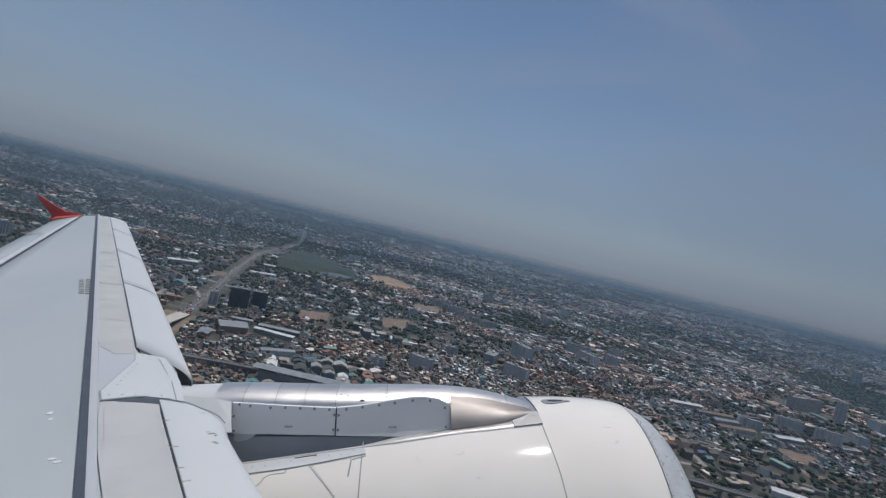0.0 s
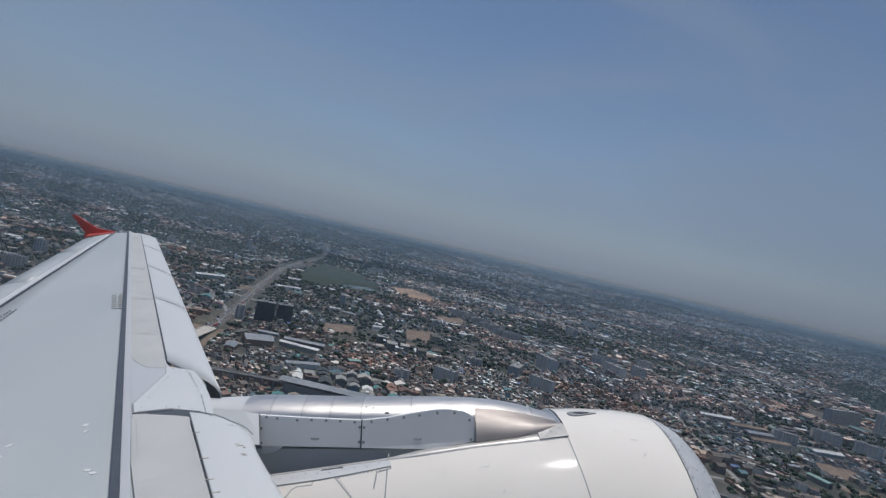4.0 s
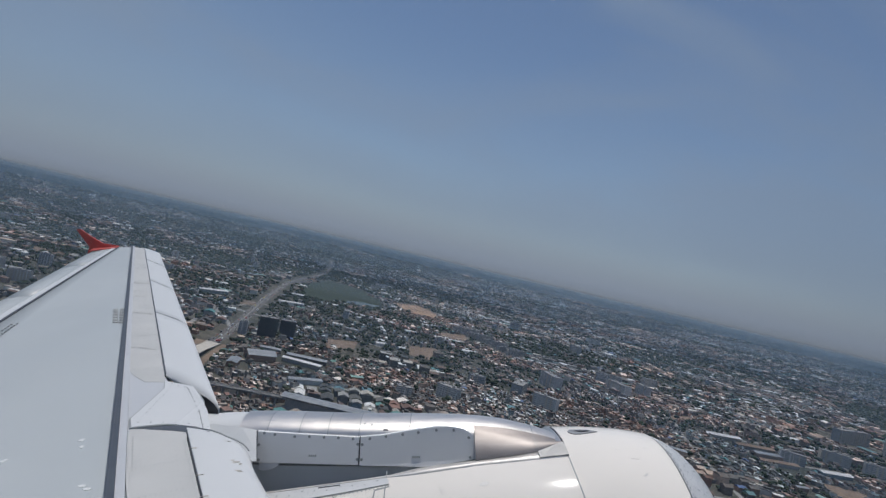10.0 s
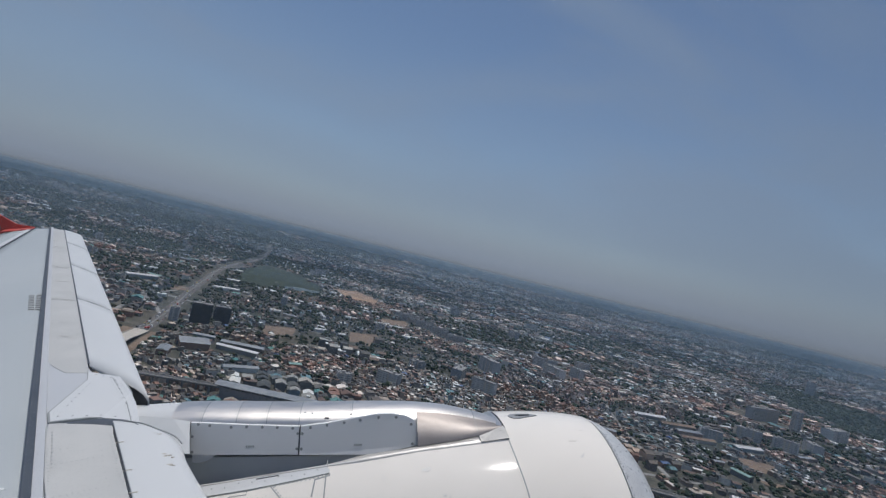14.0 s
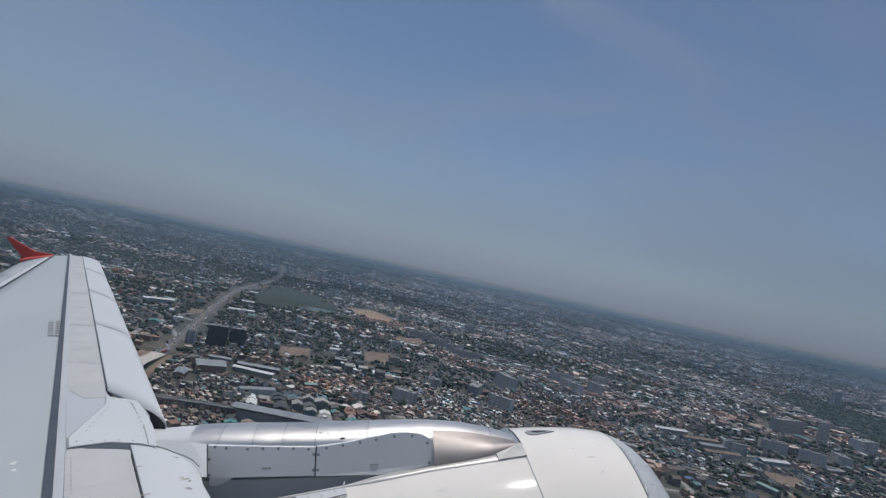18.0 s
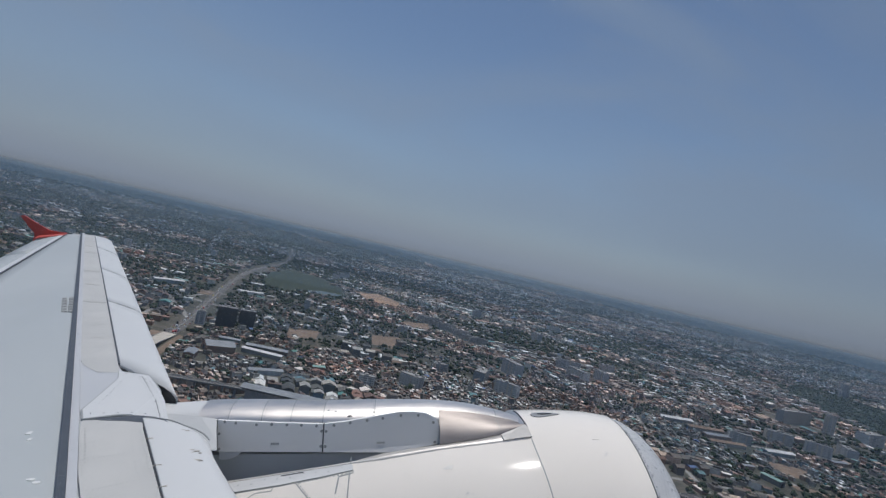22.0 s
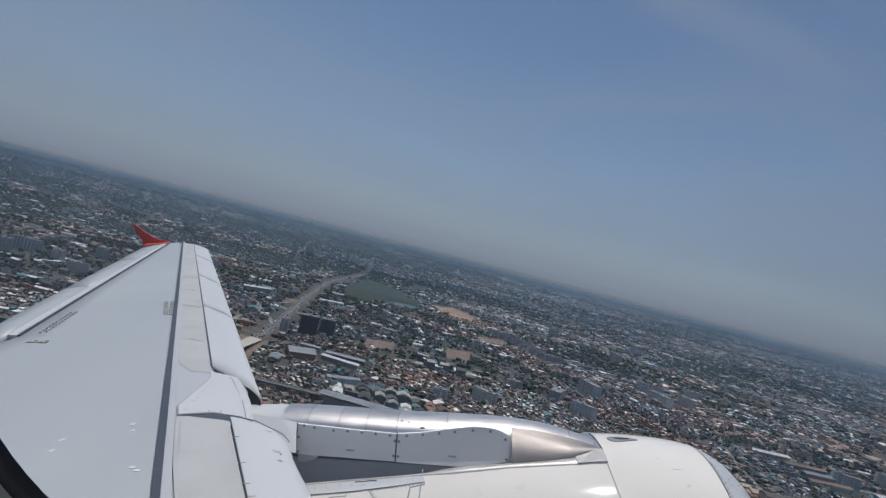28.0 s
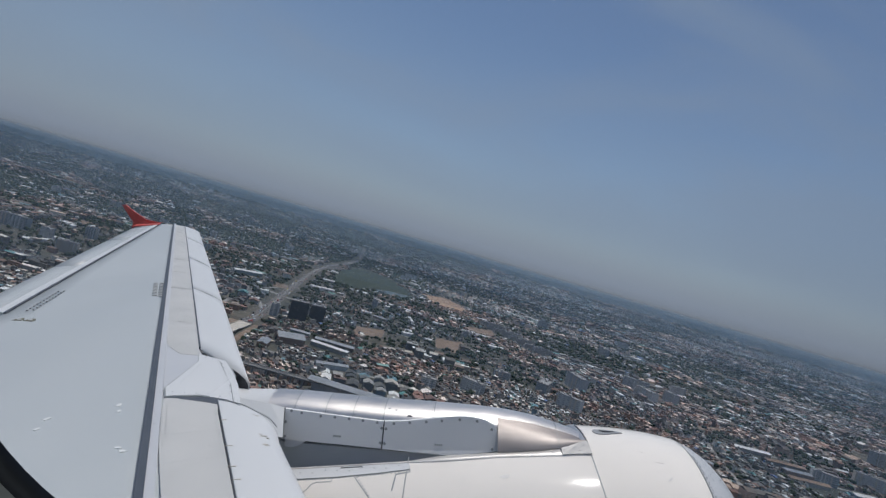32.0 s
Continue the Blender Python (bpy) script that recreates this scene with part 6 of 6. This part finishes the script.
HALL_Q = [(0, 1, 5, 4), (1, 2, 6, 9, 5), (2, 3, 7, 6), (3, 0, 4, 8, 7), (4, 5, 9, 8), (6, 7, 8, 9)]
lx, ly = HALL[None, :, 0] * long_side[:, None], HALL[None, :, 1] * short_side[:, None]
c, s = np.cos(turn)[:, None], np.sin(turn)[:, None]
mass("far_sheds", np.stack([sx[:, None] + c * lx - s * ly, sy[:, None] + s * lx + c * ly, swell(np.hypot(sx, sy))[:, None] + HALL[None, :, 2] * tall[:, None]], -1), HALL_Q, METAL_ROOF, "long low pale metal sheds in the far suburbs", "sheds")
# roof clutter: tanks, stair heads and lean-tos on the flat roofs
sel = rest[(TYPE[rest] == 0) & (far_all[rest] < 1800)]
sel = sel[rng.random(len(sel)) < 0.7]
lean = placed(BOX * np.array([0.42, 0.35, 1]) + np.array([0.18, 0.2, 0]), sel, (WID[sel], DEP[sel], HGT[sel] + 0.45, np.full(len(sel), 2.4)))
mass("roof_huts", lean, BOX_Q, ROOFS, "small stair huts and tanks on flat roofs", "roof huts")
WALL_MESH = block("wall", 1, 1, 1, WALL_ONE)
ROOF_MESH = [mesh_of("roof", [tuple(v) for v in f], [q for q in qs] + [(3, 2, 1, 0)], ROOF_ONE) for f, qs in ((FLAT, BOX_Q), (GABLE, GABLE_Q), (HIP, GABLE_Q))]
WIN_ROW = block("glazing_band", 0.82, 1.02, 0.42, WINDOW_GLASS)
for i in near_ids:
    t = int(TYPE[i])
    ob = thing("house", ("flat-roofed terraced shophouse", "low house with a metal gable roof", "house with a tiled hip roof")[t] + " in a dense street", "house", pose(X[i], Y[i], 0, 0, 0, ANG[i]), "city houses")
    w = part("wall", WALL_MESH, ob, m=Matrix.Diagonal((WID[i], DEP[i], HGT[i], 1)))
    part("roof", ROOF_MESH[t], ob, m=Matrix.Translation((0, 0, HGT[i])) @ Matrix.Diagonal((WID[i], DEP[i], 0.5 if t == 0 else (0.2 if t == 1 else 0.24) * DEP[i], 1)))
    for f in range(max(1, int(HGT[i] / 3.1))):
        part("glazing_band", WIN_ROW, ob, m=Matrix.Translation((0, 0, 0.9 + 3.1 * f)) @ Matrix.Diagonal((WID[i], DEP[i], 3.0, 1)))

# ---- trees ----
ICO_V, ICO_F = [], []
bm = bmesh.new()
bmesh.ops.create_icosphere(bm, subdivisions=1, radius=1)
ICO_V = np.array([v.co[:] for v in bm.verts])
ICO_F = [tuple(v.index for v in f.verts) for f in bm.faces]
bm.free()


DOME_V = np.array([(math.cos(1.2566 * i), math.sin(1.2566 * i), -0.6) for i in range(5)] + [(0.75 * math.cos(1.2566 * i + 0.6), 0.75 * math.sin(1.2566 * i + 0.6), 0.5) for i in range(5)] + [(0, 0, 1.0)])
DOME_F = [(i, (i + 1) % 5, 5 + i) for i in range(5)] + [((i + 1) % 5, 5 + (i + 1) % 5, 5 + i) for i in range(5)] + [(5 + i, 5 + (i + 1) % 5, 10) for i in range(5)]


def grove(name, x, y, r, squash, label, clumps, FORM_V=ICO_V, FORM_F=ICO_F):
    """Crowns of several rough clumps each."""
    k = len(x) * clumps
    ox, oy, oz = (rng.normal(0, 0.45, k) for _ in range(3))
    cx, cy, rr = (np.repeat(a, clumps) for a in (x, y, r))
    size = rr * rng.uniform(0.45, 0.85, k) if clumps > 1 else rr
    wob = 1 + rng.uniform(-0.3, 0.3, (k, len(FORM_V), 1))
    v = FORM_V[None] * wob * size[:, None, None] * np.array([1, 1, squash])
    v = v + np.stack([cx + ox * rr, cy + oy * rr, rr * 1.15 + 0.35 * oz * rr], -1)[:, None]
    v[..., 2] = np.maximum(v[..., 2], 0.1) + swell(np.hypot(cx, cy))[:, None]
    return mass(name, v, FORM_F, FOLIAGE, label, "trees")


n = 170000
tx, ty = rng.uniform(-4200, 4500, n), rng.uniform(260, 4650, n)
dist, bear = np.hypot(tx, ty), np.degrees(np.arctan2(tx, ty))
ok = (dist < 4650) & (abs(bear) < 50) & ~near_line(VIADUCT, tx, ty, 22) & ~near_line(RAIL, tx, ty, 9)
for poly in (LAKE, LAKE_2, BROWN, FIELD, PLOT, *EARTHS):
    ok &= ~inside(poly, tx, ty)
g = greenness(tx, ty) + 0.8 * (inside(PARK, tx, ty) | inside(COPSE, tx, ty))
ok &= rng.random(n) < np.clip(np.where(dist < 1500, 0.32, 0.20) + 0.85 * g, np.where(dist < 1500, 0.16, 0.08), 0.9) * np.where(inside(GREEN, tx, ty), 0.15, 1.0)
for bx, by, br in BLOCKED:
    ok &= np.hypot(tx - bx, ty - by) > br
tx, ty, dist = tx[ok], ty[ok], dist[ok]
rad = rng.uniform(2.4, 5.5, len(tx))
first = np.argsort(dist)[:90]
late = np.ones(len(tx), bool)
late[first] = False
a, b = late & (dist < 1500), late & (dist >= 1500)
grove("city_trees", tx[a], ty[a], rad[a], 0.8, "dark green trees between the houses", 4)
grove("far_trees", tx[b], ty[b], rad[b] * 1.3, 0.6, "distant dark green tree belts", 1, DOME_V, DOME_F)


qx, qy = rng.uniform(-405, -275, 1100), rng.uniform(390, 560, 1100)
edge = (near_line(GREEN + GREEN[:1], qx, qy, 6) | inside(GREEN, qx, qy) & (qx < -338 + 0.1 * (qy - 400))) & ~near_line(VIADUCT, qx, qy, 28) & ~near_line([(-368, 408), (-332, 545)], qx, qy, 3.5)
grove("scrub", qx[edge], qy[edge], rng.uniform(1.0, 3.8, int(edge.sum())), 0.7, "dark scrub along the edge of a grass plot", 3)


def tree_kind(seed):
    r = random.Random(seed)
    leaves, trunk = [], []
    fl = []
    for k in range(26):
        a, rr, z = r.uniform(0, 6.28), r.uniform(0.1, 0.85), r.uniform(0.75, 1.75)
        s = r.uniform(0.22, 0.42)
        base = len(leaves)
        for v in ICO_V:
            q = 1 + r.uniform(-0.35, 0.35)
            leaves.append((rr * math.cos(a) + v[0] * s * q, rr * math.sin(a) + v[1] * s * q, z + v[2] * s * q * 0.8))
        fl += [tuple(base + i for i in f) for f in ICO_F]
    crown = mesh_of("crown", leaves, fl, FOLIAGE_ONE)
    loops = [[(rr * math.cos(6.283 * i / 7), rr * math.sin(6.283 * i / 7), z) for i in range(7)] for rr, z in ((0.10, 0), (0.07, 0.4), (0.05, 0.9), (0.02, 1.4))]
    limb = loft("trunk", loops, BARK)
    return crown, limb


TREES = [tree_kind(s) for s in range(4)]
for k, i in enumerate(first):
    ob = thing("tree", "dark green broad-crowned street tree", "tree", pose(tx[i], ty[i], 0, 0, 0, k * 37 % 360), "city trees")
    s = rad[i]
    for nm, me in zip(("crown", "trunk"), TREES[k % 4]):
        part(nm, me, ob, m=Matrix.Diagonal((s, s, s, 1)))

# ---- traffic ----
def car_at(m, big):
    ob = thing("truck" if big else "car", "white box truck on the main road" if big else "parked-looking car in the traffic on the main road", "truck" if big else "car", m, "cars on the main road")
    return ob


BODY = [(-2.2, 0.35), (-2.2, 0.85), (-1.5, 0.95), (1.3, 0.95), (2.2, 0.8), (2.2, 0.35)]
CAB = [(-1.6, 0.95), (-1.1, 1.5), (0.5, 1.5), (1.2, 0.95)]
car_body = slab("body", [(x, -0.88, z) for x, z in BODY], 1.76, CAR_PAINT, (0, 1, 0))
car_glass = slab("glasshouse", [(x, -0.75, z) for x, z in CAB], 1.5, WINDOW_GLASS, (0, 1, 0))
wheel = slab("wheel", [(0.33 * math.cos(k * 0.785), 0, 0.33 + 0.33 * math.sin(k * 0.785)) for k in range(8)], 0.2, RUBBER, (0, 1, 0))
box_body = block("box", 5.0, 2.3, 2.6, CAR_PAINT, 0.6)
road_len = len(far_pts)
for k in range(150):
    i = int((k / 150) ** 1.3 * (road_len * 0.55))
    u = rng.random()
    p, q = far_pts[i], far_pts[i + 1]
    d = (q - p).normalized()
    nrm = Vector((-d.y, d.x, 0))
    side_off = rng.choice([-7.9, -5.4, -2.9, 2.9, 5.4, 7.9])
    at = p.lerp(q, u) + nrm * side_off
    ob = car_at(pose(at.x, at.y, 0.6, 0, 0, math.degrees(math.atan2(d.y, d.x)) + (180 if side_off > 0 else 0)), k % 7 == 0)
    part("body", car_body, ob)
    part("glasshouse", car_glass, ob)
    if k % 7 == 0:
        part("cargo_box", box_body, ob, m=pose(-1.2, 0, 0))
    for wx in (-1.35, 1.35):
        for wy in (-0.9, 0.7):
            part("wheel", wheel, ob, m=pose(wx, wy, 0))
